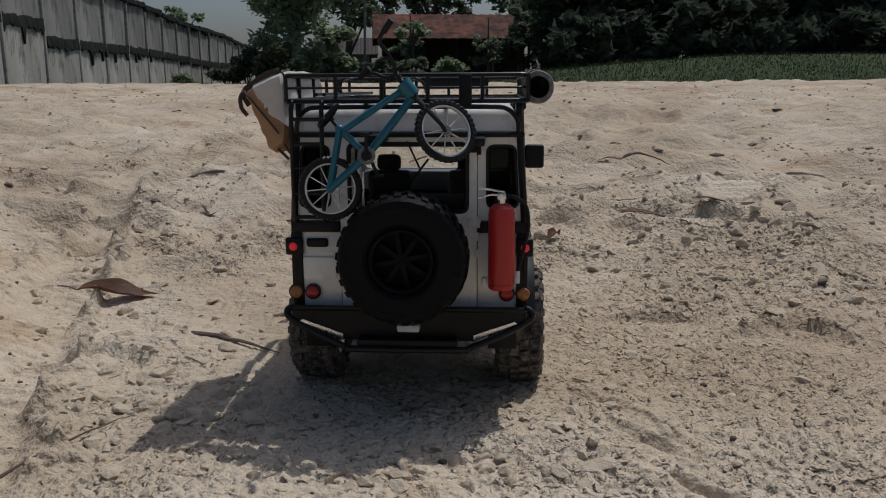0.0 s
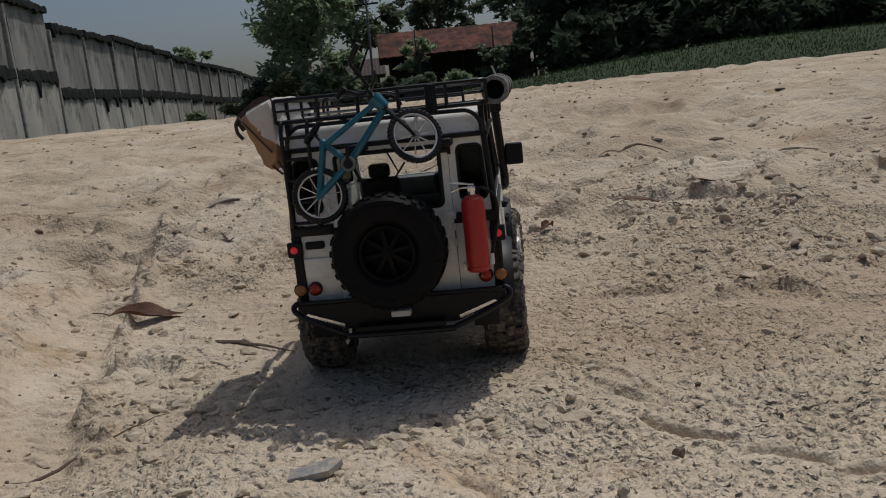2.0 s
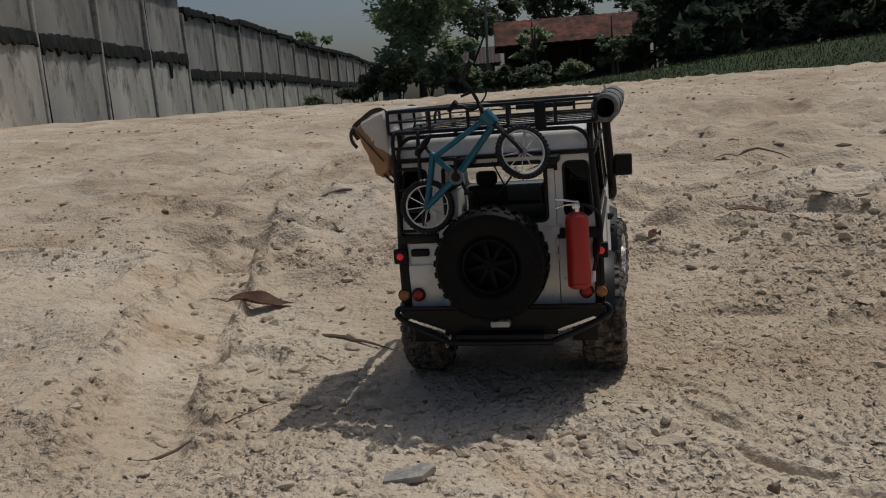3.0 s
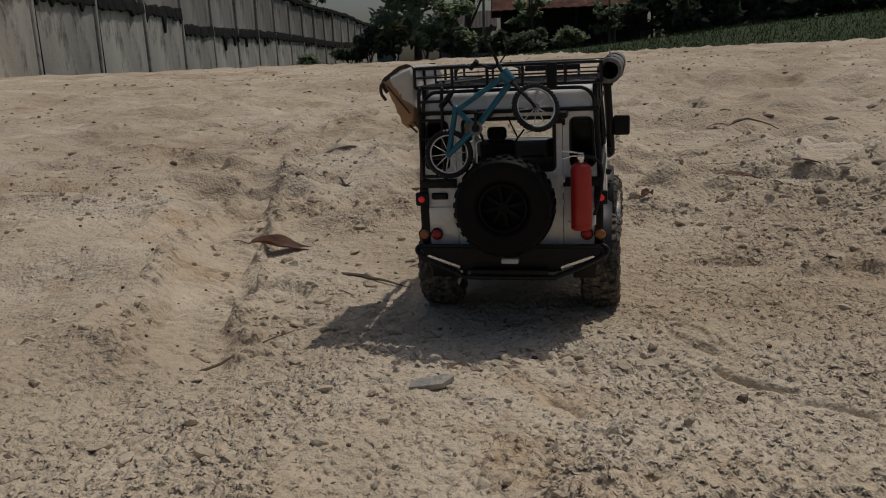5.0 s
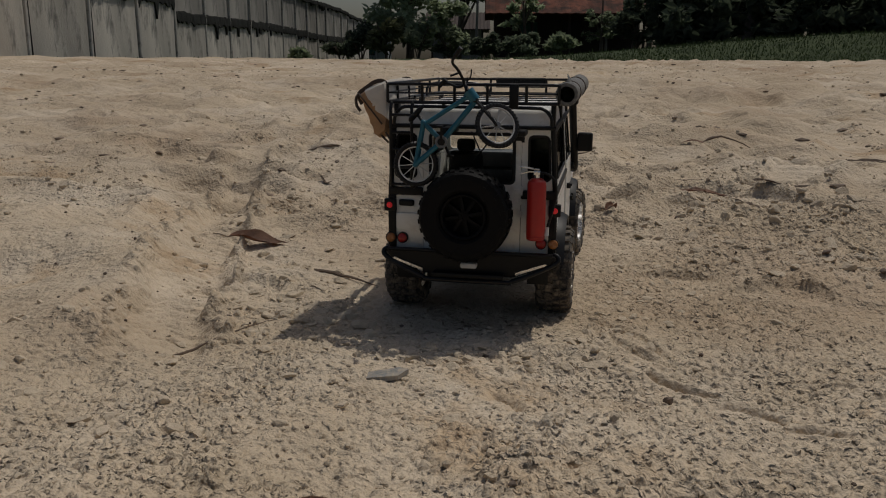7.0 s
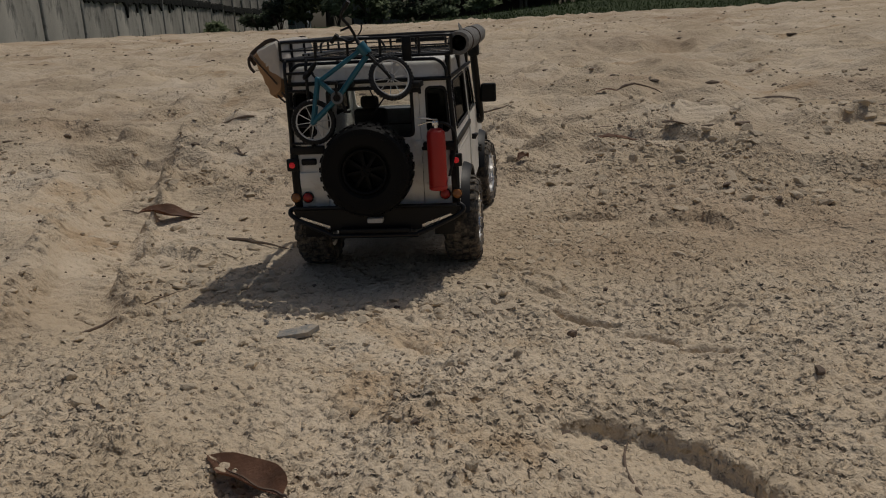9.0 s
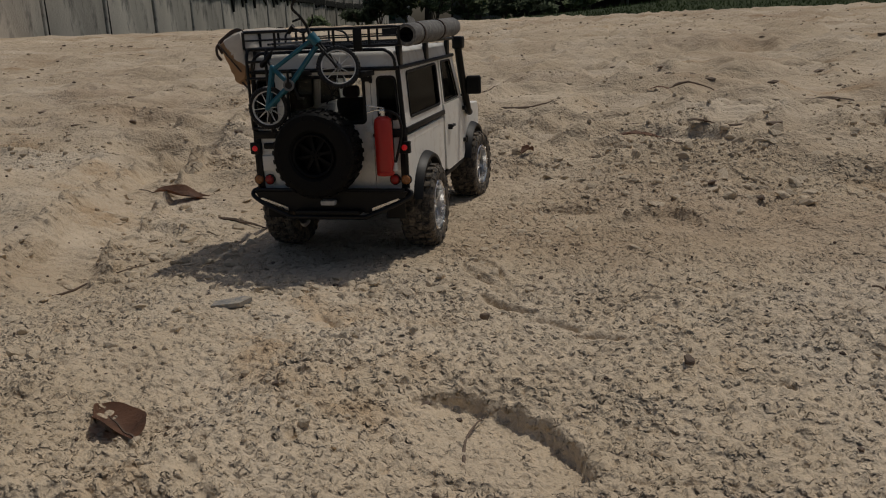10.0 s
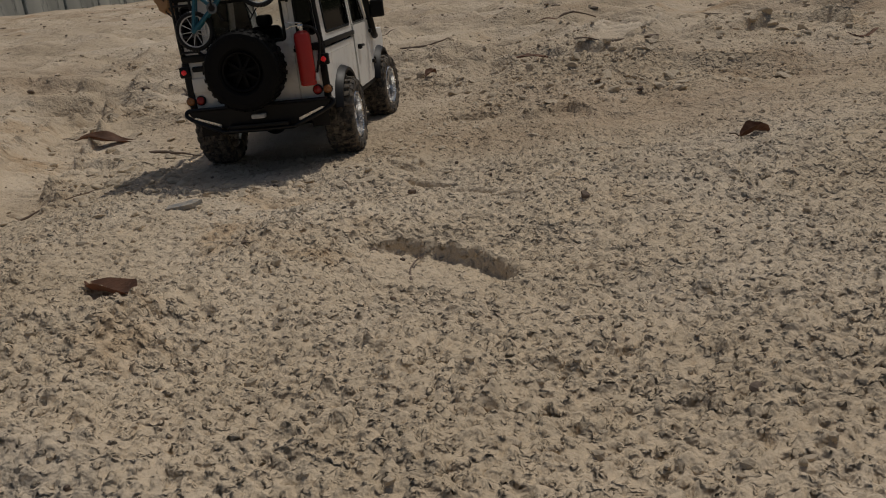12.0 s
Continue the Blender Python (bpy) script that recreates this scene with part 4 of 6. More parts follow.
def bike_wheel(hub, face, R=0.0222):
    w = empty("wheel")
    w.parent = bike
    w.matrix_basis = Matrix.Translation(hub) @ Vector(face).to_track_quat("X", "Z").to_matrix().to_4x4()
    bm = lathe(bmesh.new(), [(R - 0.0044, -0.0012), (R - 0.0030, -0.0022), (R - 0.0012, -0.0020), (R, -0.0008), (R, 0.0008), (R - 0.0012, 0.0020), (R - 0.0030, 0.0022), (R - 0.0044, 0.0012)], None, 76)
    for v in bm.verts:
        turn = round(math.atan2(v.co.z, v.co.y) / (2 * math.pi / 76))
        if math.hypot(v.co.y, v.co.z) > R - 0.0015 and (turn + (v.co.x > 0)) % 2:
            v.co.y, v.co.z, v.co.x = v.co.y * 1.045, v.co.z * 1.045, v.co.x * 1.15
    part("tyre", bm, BLACK, w, "black knobbly tyre", smooth=False)
    part("rim", lathe(bmesh.new(), [(R - 0.0040, -0.0016), (R - 0.0040, 0.0016), (R - 0.0049, 0.0014), (R - 0.0052, 0), (R - 0.0049, -0.0014)], None, 40), WHITE_RIM, w, "pale silver rim")
    for k in range(10):
        a, b = 2 * math.pi * k / 10, 2 * math.pi * (k + 0.3) / 10
        for q, s in ((a, 0.0016), (b, -0.0016)):
            part("spoke", rod(bmesh.new(), (s, 0.003 * math.cos(q), 0.003 * math.sin(q)), (0, (R - 0.0050) * math.cos(q + s * 60), (R - 0.0050) * math.sin(q + s * 60)), 0.00034, seg=5), WHITE_RIM, w)
    part("hub", rod(rod(bmesh.new(), (-0.0042, 0, 0), (0.0042, 0, 0), 0.0013), (-0.0022, 0, 0), (0.0022, 0, 0), 0.0032), GREY, w)


bike_wheel(HR, (0.04, -1, 0.02))
bike_wheel(HF, (0.42, -0.84, 0.34))
bm = bmesh.new()
rod(bm, HT0, HT1, 0.0058, 0.0052, 14)
rod(bm, ST + Vector((0.002, 0, -0.001)), HT0 + Vector((0.002, 0, -0.004)), 0.0023)
rod(bm, CR, HT1, 0.0028)
rod(bm, CR, ST, 0.0025)
bmesh.ops.create_uvsphere(bm, u_segments=12, v_segments=8, radius=0.0034, matrix=Matrix.Translation(ST))
for s in (-0.0042, 0.0042):
    o = Vector((0, s, 0))
    rod(bm, ST + o * 0.6, HR + o, 0.0021)
    rod(bm, CR + o * 0.7, HR + o, 0.0026)
    bmesh.ops.create_uvsphere(bm, u_segments=8, v_segments=6, radius=0.0026, matrix=Matrix.Translation(HR + o))
part("frame", bm, TEAL, bike, "teal enamelled frame")
seat_top = Vector((-0.0530, -0.028, 0.2305))
sd = part("saddle_post", rod(bmesh.new(), ST, seat_top, 0.0016), BLACK, bike)
m = Matrix.Translation(seat_top) @ Matrix.Rotation(radians(-26 - 25), 4, "Y")
bm = bmesh.new()
bmesh.ops.create_uvsphere(bm, u_segments=16, v_segments=10, radius=1, matrix=m @ Matrix.Diagonal((0.0115, 0.0042, 0.0028, 1)))
bmesh.ops.create_uvsphere(bm, u_segments=16, v_segments=10, radius=1, matrix=m @ Matrix.Translation((-0.006, 0, 0.0006)) @ Matrix.Diagonal((0.0055, 0.0058, 0.0030, 1)))
part("saddle", bm, BLACK, bike, "black saddle")
bm = bmesh.new()
for s in (-0.0045, 0.0045):
    tube(bm, smooth_path([HT1 + Vector((0, s * 0.5, 0)), HT1 + Vector((0.004, s, -0.004)), HF + Vector((-0.004, s - 0.001, 0.006)), HF + Vector((0, s, 0))], 4), 0.0015, 8)
rod(bm, HT1 + Vector((0, -0.005, 0)), HT1 + Vector((0, 0.005, 0)), 0.0022)
part("fork", bm, BLACK, bike, "black front fork")
stem = Vector((-0.0045, -0.026, 0.2605))
bm = rod(bmesh.new(), HT0, stem, 0.0020)
tube(bm, smooth_path([(-0.0300, -0.012, 0.2590), (-0.0215, -0.016, 0.2600), (-0.0120, -0.022, 0.2570), (-0.0045, -0.027, 0.2605), (-0.0085, -0.033, 0.2720), (-0.0138, -0.040, 0.2805), (-0.0115, -0.043, 0.2865), (-0.0055, -0.046, 0.2935)], 5), 0.0015, 8)
rod(bm, (-0.0085, -0.033, 0.271), (-0.0170, -0.036, 0.2680), 0.0011)
bar = part("handlebar", bm, BLACK, bike, "black handlebar")
for a, b in (((-0.0105, -0.0435, 0.2875), (-0.0045, -0.0465, 0.2950)), ((-0.0255, -0.0140, 0.2640), (-0.0330, -0.011, 0.2570))):
    part("grip", rod(bmesh.new(), a, b, 0.0023), BLACK, bar)
part("brake_lever", tube(bmesh.new(), smooth_path([(-0.002, -0.027, 0.262), (0.0025, -0.029, 0.268), (0.0030, -0.029, 0.2745)], 4), 0.0008, 6), BLACK, bar)
crank = part("chainring", lathe(bmesh.new(), [(0.0060, 0.001), (0.0064, 0.0), (0.0060, -0.001), (0.0040, -0.0008), (0.0040, 0.0008)], Matrix.Translation(CR + Vector((0, -0.005, 0))) @ Matrix.Rotation(radians(90), 4, "Z"), 28), GREY, bike, "grey chainring")
part("bottom_bracket", rod(bmesh.new(), CR + Vector((0, -0.007, 0)), CR + Vector((0, 0.006, 0)), 0.0036), BLACK, crank)
part("crank_arm", rod(rod(bmesh.new(), CR + Vector((0, -0.0065, 0)), CR + Vector((0.0005, -0.0065, 0.0150)), 0.0013), CR + Vector((0, 0.006, 0)), CR + Vector((0.006, 0.006, -0.0150)), 0.0013), BLACK, crank)
for q in (Vector((-0.0010, -0.0095, 0.0155)), Vector((0.0065, 0.009, -0.0155))):
    part("pedal", box(bmesh.new(), CR + q, (0.0065, 0.0065, 0.0022), bevel=0.0006), BLACK, crank)

# ---- fire extinguisher strapped to the back corner ----
ext = tagged(empty("fire_extinguisher"), "small glossy red extinguisher mounted on the truck's back", "extinguisher")
EX, EY = 0.0705, -0.0215
cyl = part("cylinder", lathe(bmesh.new(), [(0.0001, 0.1035), (0.0085, 0.1035), (0.0097, 0.1048), (0.0097, 0.1075), (0.0093, 0.1080), (0.0097, 0.1085), (0.0097, 0.1600), (0.0088, 0.1640), (0.0060, 0.1665), (0.0030, 0.1675), (0.0001, 0.1675)], Matrix.Translation((EX, EY, 0)) @ Matrix.Rotation(radians(-90), 4, "Y"), 28, closed=False), RED, ext)
val = part("valve", box(rod(bmesh.new(), (EX, EY, 0.1665), (EX, EY, 0.1745), 0.0026), (EX, EY, 0.1725), (0.0065, 0.0050, 0.0050), bevel=0.001), CHROME, ext, "silver valve")
part("lever", box(bmesh.new(), (EX - 0.0075, EY, 0.1772), (0.0200, 0.0036, 0.0013), pose(0, 0, 0, 0, 8), 0.0004), CHROME, val)
part("carry_handle", tube(bmesh.new(), smooth_path([(EX, EY, 0.1730), (EX - 0.008, EY, 0.1735), (EX - 0.017, EY, 0.1710)], 4), 0.0008, 6), CHROME, val)
hose = part("hose", tube(bmesh.new(), smooth_path([(EX + 0.002, EY, 0.1725), (EX + 0.009, EY, 0.1720), (EX + 0.0175, EY + 0.002, 0.1650), (EX + 0.0195, EY + 0.003, 0.1500), (EX + 0.0160, EY + 0.001, 0.1320), (EX + 0.0120, EY - 0.001, 0.1170)], 5), 0.0015, 8), BLACK, ext, "black rubber hose")
part("nozzle", rod(bmesh.new(), (EX + 0.0122, EY - 0.001, 0.1175), (EX + 0.0112, EY - 0.001, 0.1085), 0.0016, 0.0025), WHITE_RIM, hose, "pale nozzle")
part("bracket", box(bmesh.new(), (EX, EY + 0.0145, 0.1400), (0.011, 0.012, 0.060), bevel=0.0008), BLACK, ext, "black mounting bracket")

# ---- canvas bag slung over the rack's edge ----
bag = tagged(empty("canvas_bag"), "tan and off-white canvas bag slung over the roof rack", "bag")
prof = [(-0.0910, 0.2110), (-0.0965, 0.2035), (-0.1025, 0.2020), (-0.1075, 0.2110), (-0.1130, 0.2250), (-0.1195, 0.2395), (-0.1222, 0.2462), (-0.1212, 0.2490), (-0.1130, 0.2532), (-0.1040, 0.2577), (-0.0960, 0.2608), (-0.0928, 0.2600), (-0.0908, 0.2450)]


def bag_body(ys, grow, mat, name, label, pick=None):
    bm, rings = bmesh.new(), []
    cx = sum(p[0] for p in prof) / len(prof)
    cz = sum(p[1] for p in prof) / len(prof)
    for k, (y, s) in enumerate(([(-0.0034, 0.02), (-0.0033, 0.20), (-0.0032, 0.38)] if pick else []) + ys):
        y -= 0.0013 if pick and y < 0.01 else 0
        pts = [Vector((cx + (a - cx) * s * grow, y, cz + (b - cz) * s * grow)) for a, b in prof]
        pts = smooth_path(pts, 3, True)
        for q in pts:
            w = noise.noise(q * 130) * 0.0016
            q += Vector((w, 0, w))
        rings.append([bm.verts.new(q) for q in pts])
    n = len(rings[0])
    for i in range(len(rings) - 1):
        for j in range(n):
            bm.faces.new((rings[i][j], rings[i][(j + 1) % n], rings[i + 1][(j + 1) % n], rings[i + 1][j]))
    if not pick:
        bm.faces.new(rings[0]), bm.faces.new(rings[-1][::-1])
    else:
        kill = [f for f in bm.faces if not pick(f.calc_center_median())]
        bmesh.ops.delete(bm, geom=kill, context="FACES")
        bmesh.ops.recalc_face_normals(bm, faces=bm.faces)
        bmesh.ops.solidify(bm, geom=bm.faces[:], thickness=0.0012)
    return part(name, bm, mat, bag, label)


ys = [(-0.003, 0.55), (-0.0015, 0.86), (0.004, 0.98), (0.020, 1.02), (0.045, 1.0), (0.070, 1.04), (0.095, 1.0), (0.120, 0.99), (0.134, 0.92), (0.141, 0.70)]
bag_body(ys, 1.0, TAN, "body", "tan canvas body")
bag_body(ys, 1.045, PALE, "flap", "off-white top flap", lambda c: c.z > 0.2535 - (c.x + 0.119) * 1.25 and c.y < 0.139)
for y in (0.003, 0.120):
    st = smooth_path([(-0.0915, y, 0.2575), (-0.0975, y, 0.2618), (-0.1060, y, 0.2602), (-0.1150, y, 0.2543), (-0.1222, y, 0.2490), (-0.1230, y, 0.2440), (-0.1195, y, 0.2375)], 4)
    bm = bmesh.new()
    for i in range(len(st) - 1):
        a, b = st[i], st[i + 1]
        box(bm, (a + b) / 2, ((b - a).length * 1.15, 0.0042, 0.0009), (b - a).to_track_quat("X", "Y").to_matrix().to_4x4())
    part("strap", bm, STRAP, bag, "dark leather strap")
part("edge_binding", tube(bmesh.new(), smooth_path([(-0.1215, 0.003, 0.2420), (-0.1240, 0.040, 0.2455), (-0.1245, 0.090, 0.2470), (-0.1220, 0.136, 0.2440)], 5), 0.0012, 6), STRAP, bag, "dark leather edge binding")
part("strap_end", rod(rod(bmesh.new(), (-0.0985, 0.001, 0.2050), (-0.0900, -0.001, 0.1975), 0.0011), (-0.093, -0.001, 0.2085), (-0.0885, -0.002, 0.2020), 0.0011), STRAP, bag)
part("seam_piping", tube(bmesh.new(), smooth_path([(-0.1215, -0.0020, 0.2475), (-0.1130, -0.0052, 0.2385), (-0.1030, -0.0054, 0.2262), (-0.0960, -0.0042, 0.2168)], 5), 0.0009, 6), STRAP, bag, "dark leather seam piping")
part("strap_loop", tube(bmesh.new(), smooth_path([(-0.1210, 0.000, 0.2480), (-0.1250, 0.000, 0.2440), (-0.1245, -0.001, 0.2360), (-0.1205, 0.000, 0.2300)], 5), 0.0016, 8), STRAP, bag)

# ---- rolled mat on the other edge ----
roll = tagged(empty("rolled_mat"), "rolled grey felt mat tied along the roof rack", "rolled mat")
P0, P1 = Vector((0.0965, -0.004, 0.2500)), Vector((0.1010, 0.205, 0.2555))
ax = (P1 - P0)
M = Matrix.Translation(P0) @ ax.to_track_quat("X", "Z").to_matrix().to_4x4()
L = ax.length
prof2 = [(0.0080, 0.0), (0.0112, 0.0), (0.0118, 0.004), (0.0116, 0.030), (0.0108, 0.036), (0.0117, 0.044), (0.0121, 0.085), (0.0119, 0.118), (0.0110, 0.126), (0.0118, 0.134), (0.0115, L - 0.003), (0.0110, L), (0.0080, L), (0.0078, L - 0.03), (0.0001, L - 0.05), (0.0001, 0.05), (0.0078, 0.03)]
bm = lathe(bmesh.new(), prof2, M, 26, closed=False)
for v in bm.verts:
    v.co += Vector((1, 0, 1)) * noise.noise(v.co * 90) * 0.0010
part("mat", bm, FELT, roll, "grey felt")
for s in (0.036, 0.126):
    part("tie", lathe(bmesh.new(), [(0.0112, s - 0.0022), (0.0124, s - 0.002), (0.0124, s + 0.002), (0.0112, s + 0.0022)], M, 26), STRAP, roll, "tied band")
part("loose_flap", plate(bmesh.new(), [(0.0, 0.0095), (0.030, 0.0098), (0.026, 0.0150), (0.012, 0.0190), (0.004, 0.0145)], 0.0010, lambda a, b, d: M @ Vector((a + 0.006, d - 0.002 + (b - 0.0095) * 0.3, b + 0.0005))), FELT, roll)
tent = tagged(part("tent_pole_bundle", tube(tube(tube(bmesh.new(), smooth_path([(-0.055, 0.030, 0.2455), (-0.052, 0.036, 0.258), (-0.020, 0.050, 0.2600), (0.004, 0.058, 0.2560), (0.010, 0.060, 0.2450)], 5), 0.0013, 8), [(-0.066, 0.02, 0.2450), (-0.050, 0.16, 0.2450)], 0.0014, 8), [(-0.072, 0.02, 0.2450), (-0.060, 0.16, 0.2450)], 0.0014, 8), TUBE), "bent black poles lying in the roof rack", "poles")


# ---- the far surroundings: concrete wall, house, trees, woods ----
def ground_at(x, y):
    return float(height(np.array([x]), np.array([y]), True)[0])


def far_ground(u, v):
    p = far(u, v)
    return float(height(np.array([p.x]), np.array([p.y]), False)[0])


CONC = material("weathered_concrete", (0.44, 0.41, 0.355), 0.9, 0, 0.40, 0.9, 0.4, 30, dust=(0.065, 0.066, 0.060), dust_at=0.60, dust_soft=0.08, spread=0.25)
PALE_CONC = material("pale_concrete_post", (0.40, 0.38, 0.34), 0.9, 0, 0.30, 1.4, 0.4, 30, dust=(0.07, 0.07, 0.065), dust_at=0.58, dust_soft=0.1)
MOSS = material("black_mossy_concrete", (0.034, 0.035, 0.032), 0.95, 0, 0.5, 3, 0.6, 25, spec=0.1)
CONC_UP = material("darker_weathered_concrete", (0.29, 0.275, 0.245), 0.9, 0, 0.40, 0.8, 0.4, 30, dust=(0.055, 0.056, 0.052), dust_at=0.59, dust_soft=0.10, spread=0.25)
for stained in (CONC, CONC_UP):            # stains run down the panels
    for node in [q for q in stained.node_tree.nodes if q.type == "TEX_NOISE"]:
        mapping = stained.node_tree.nodes.new("ShaderNodeMapping")
        mapping.inputs["Scale"].default_value = (1.0, 1.2, 0.42)
        stained.node_tree.links.new(node.inputs["Vector"].links[0].from_socket, mapping.inputs["Vector"])
        stained.node_tree.links.new(mapping.outputs[0], node.inputs["Vector"])
RUST = material("rusty_sheet", (0.15, 0.060, 0.040), 0.9, 0.0, 0.6, 0.7, 0.3, 20, dust=(0.045, 0.028, 0.022), dust_at=0.50, dust_soft=0.10, spec=0.15)
TIMBER = material("dark_timber", (0.045, 0.030, 0.024), 0.85, 0, 0.3, 3, 0.3, 40)
BARK = material("grey_bark", (0.10, 0.08, 0.06), 0.9, 0, 0.3, 8, 0.6, 40)
POLE = material("grey_pole", (0.24, 0.23, 0.21), 0.8, 0, 0.2, 5, 0.2, 40)
LIME = material("white_lime_wall", (0.28, 0.29, 0.28), 0.85, 0, 0.2, 2, 0.2, 30)
GREENPAINT = material("green_painted_board", (0.03, 0.11, 0.085), 0.6, 0, 0.2, 3, 0.1, 40)


def leaf_material(name, a, b):
    m = material(name, a, 0.75, 0, 0.35, 0.8, spread=0.55)
    n, l = m.node_tree.nodes, m.node_tree.links
    p = n["Principled BSDF"]
    p.inputs["Specular IOR Level"].default_value = 0.2
    t, mx = n.new("ShaderNodeBsdfTranslucent"), n.new("ShaderNodeMixShader")
    mx.inputs[0].default_value = b
    l.new(p.inputs["Base Color"].links[0].from_socket, t.inputs["Color"])
    l.new(p.outputs[0], mx.inputs[1]), l.new(t.outputs[0], mx.inputs[2])
    l.new(mx.outputs[0], n["Material Output"].inputs["Surface"])
    return m


LEAF = leaf_material("mid_green_leaves", (0.27, 0.32, 0.20), 0.64)
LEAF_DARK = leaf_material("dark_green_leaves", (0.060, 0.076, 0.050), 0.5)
LEAF_MID = leaf_material("dusty_olive_leaves", (0.14, 0.17, 0.115), 0.6)
LEAF_PALE = leaf_material("yellow_green_leaves", (0.14, 0.15, 0.075), 0.35)
BLADES = leaf_material("grass_blades", (0.050, 0.070, 0.028), 0.3)


def leaves(name, blobs, mat, size, parent=None, seed=1, flat=0.6):
    """Leaf clumps: each leaf a folded blade of four corners. blobs: centre, radii, count."""
    rs = np.random.RandomState(seed)
    allv = []
    for c, r, k in blobs:
        d = rs.normal(size=(k, 3))
        d /= np.linalg.norm(d, axis=1)[:, None]
        sub = rs.normal(size=(max(4, k // 60), 3))
        sub /= np.linalg.norm(sub, axis=1)[:, None]
        sub *= rs.uniform(0.45, 1.0, (len(sub), 1))
        pick = rs.randint(0, len(sub), k)
        pts = sub[pick] * 0.78 + d * rs.uniform(0.05, 0.36, (k, 1)) ** 1.0
        pts = pts * np.array(r) + np.array(c)
        a = rs.normal(size=(k, 3)) * [1, 1, flat]
        a /= np.linalg.norm(a, axis=1)[:, None]
        b = np.cross(a, rs.normal(size=(k, 3)))
        b /= np.linalg.norm(b, axis=1)[:, None]
        s = size * rs.uniform(0.5, 1.35, (k, 1))
        nrm = np.cross(a, b)
        allv.append(np.stack((pts - a * s, pts + b * s * 0.42 + nrm * s * 0.18, pts + a * s, pts - b * s * 0.42 + nrm * s * 0.18), 1))
    V = np.concatenate(allv).reshape(-1, 3)
    F = np.arange(len(V)).reshape(-1, 4)
    me = bpy.data.meshes.new(name)
    me.from_pydata(V.tolist(), [], F.tolist())
    me.materials.append(mat)
    ob = new(name, me)
    if parent:
        ob.parent = parent
    return ob


def tree(u, v, h, crown_z, r, count, size, mat, label, seed, lean=0.0):
    rnd = random.Random(seed)
    b = far(u, v, far_ground(u, v) - 0.1)
    t = tagged(empty("tree"), label, "tree")
    t.location = b
    bm = bmesh.new()
    tube(bm, smooth_path([(0, 0, 0), (lean * 0.4, 0.1, h * 0.3), (lean * 0.8, -0.1, h * 0.6), (lean, 0, h * 0.95)], 4), [0.16 * (1 - 0.75 * i / 12) * h / 5 for i in range(13)], 8)
    blobs = [((lean, 0, crown_z), (r * 0.8, r * 0.8, r * 0.8), count // 3)]
    for k in range(9):
        w = 2 * math.pi * k / 9 + rnd.uniform(-0.3, 0.3)
        rr, z = r * rnd.uniform(0.45, 0.85), crown_z + rnd.uniform(-0.75, 0.75) * r
        p = Vector((lean + rr * math.cos(w), rr * math.sin(w), z))
        tube(bm, smooth_path([(lean * 0.6, 0, min(h * 0.85, max(h * 0.25, z - r * 0.8))), p * 0.6 + Vector((lean * 0.3, 0, z * 0.4)) * 0.9, p], 3), [0.06 * h / 5, 0.055 * h / 5, 0.045 * h / 5, 0.038 * h / 5, 0.03 * h / 5, 0.02 * h / 5, 0.012 * h / 5], 6)
        s = r * rnd.uniform(0.28, 0.50)
        blobs.append((tuple(p), (s * 1.15, s * 1.15, s * 0.9), int(count / 13)))
    part("trunk", bm, BARK, t)
    leaves("crown", blobs, mat, size, t, seed)
    return t


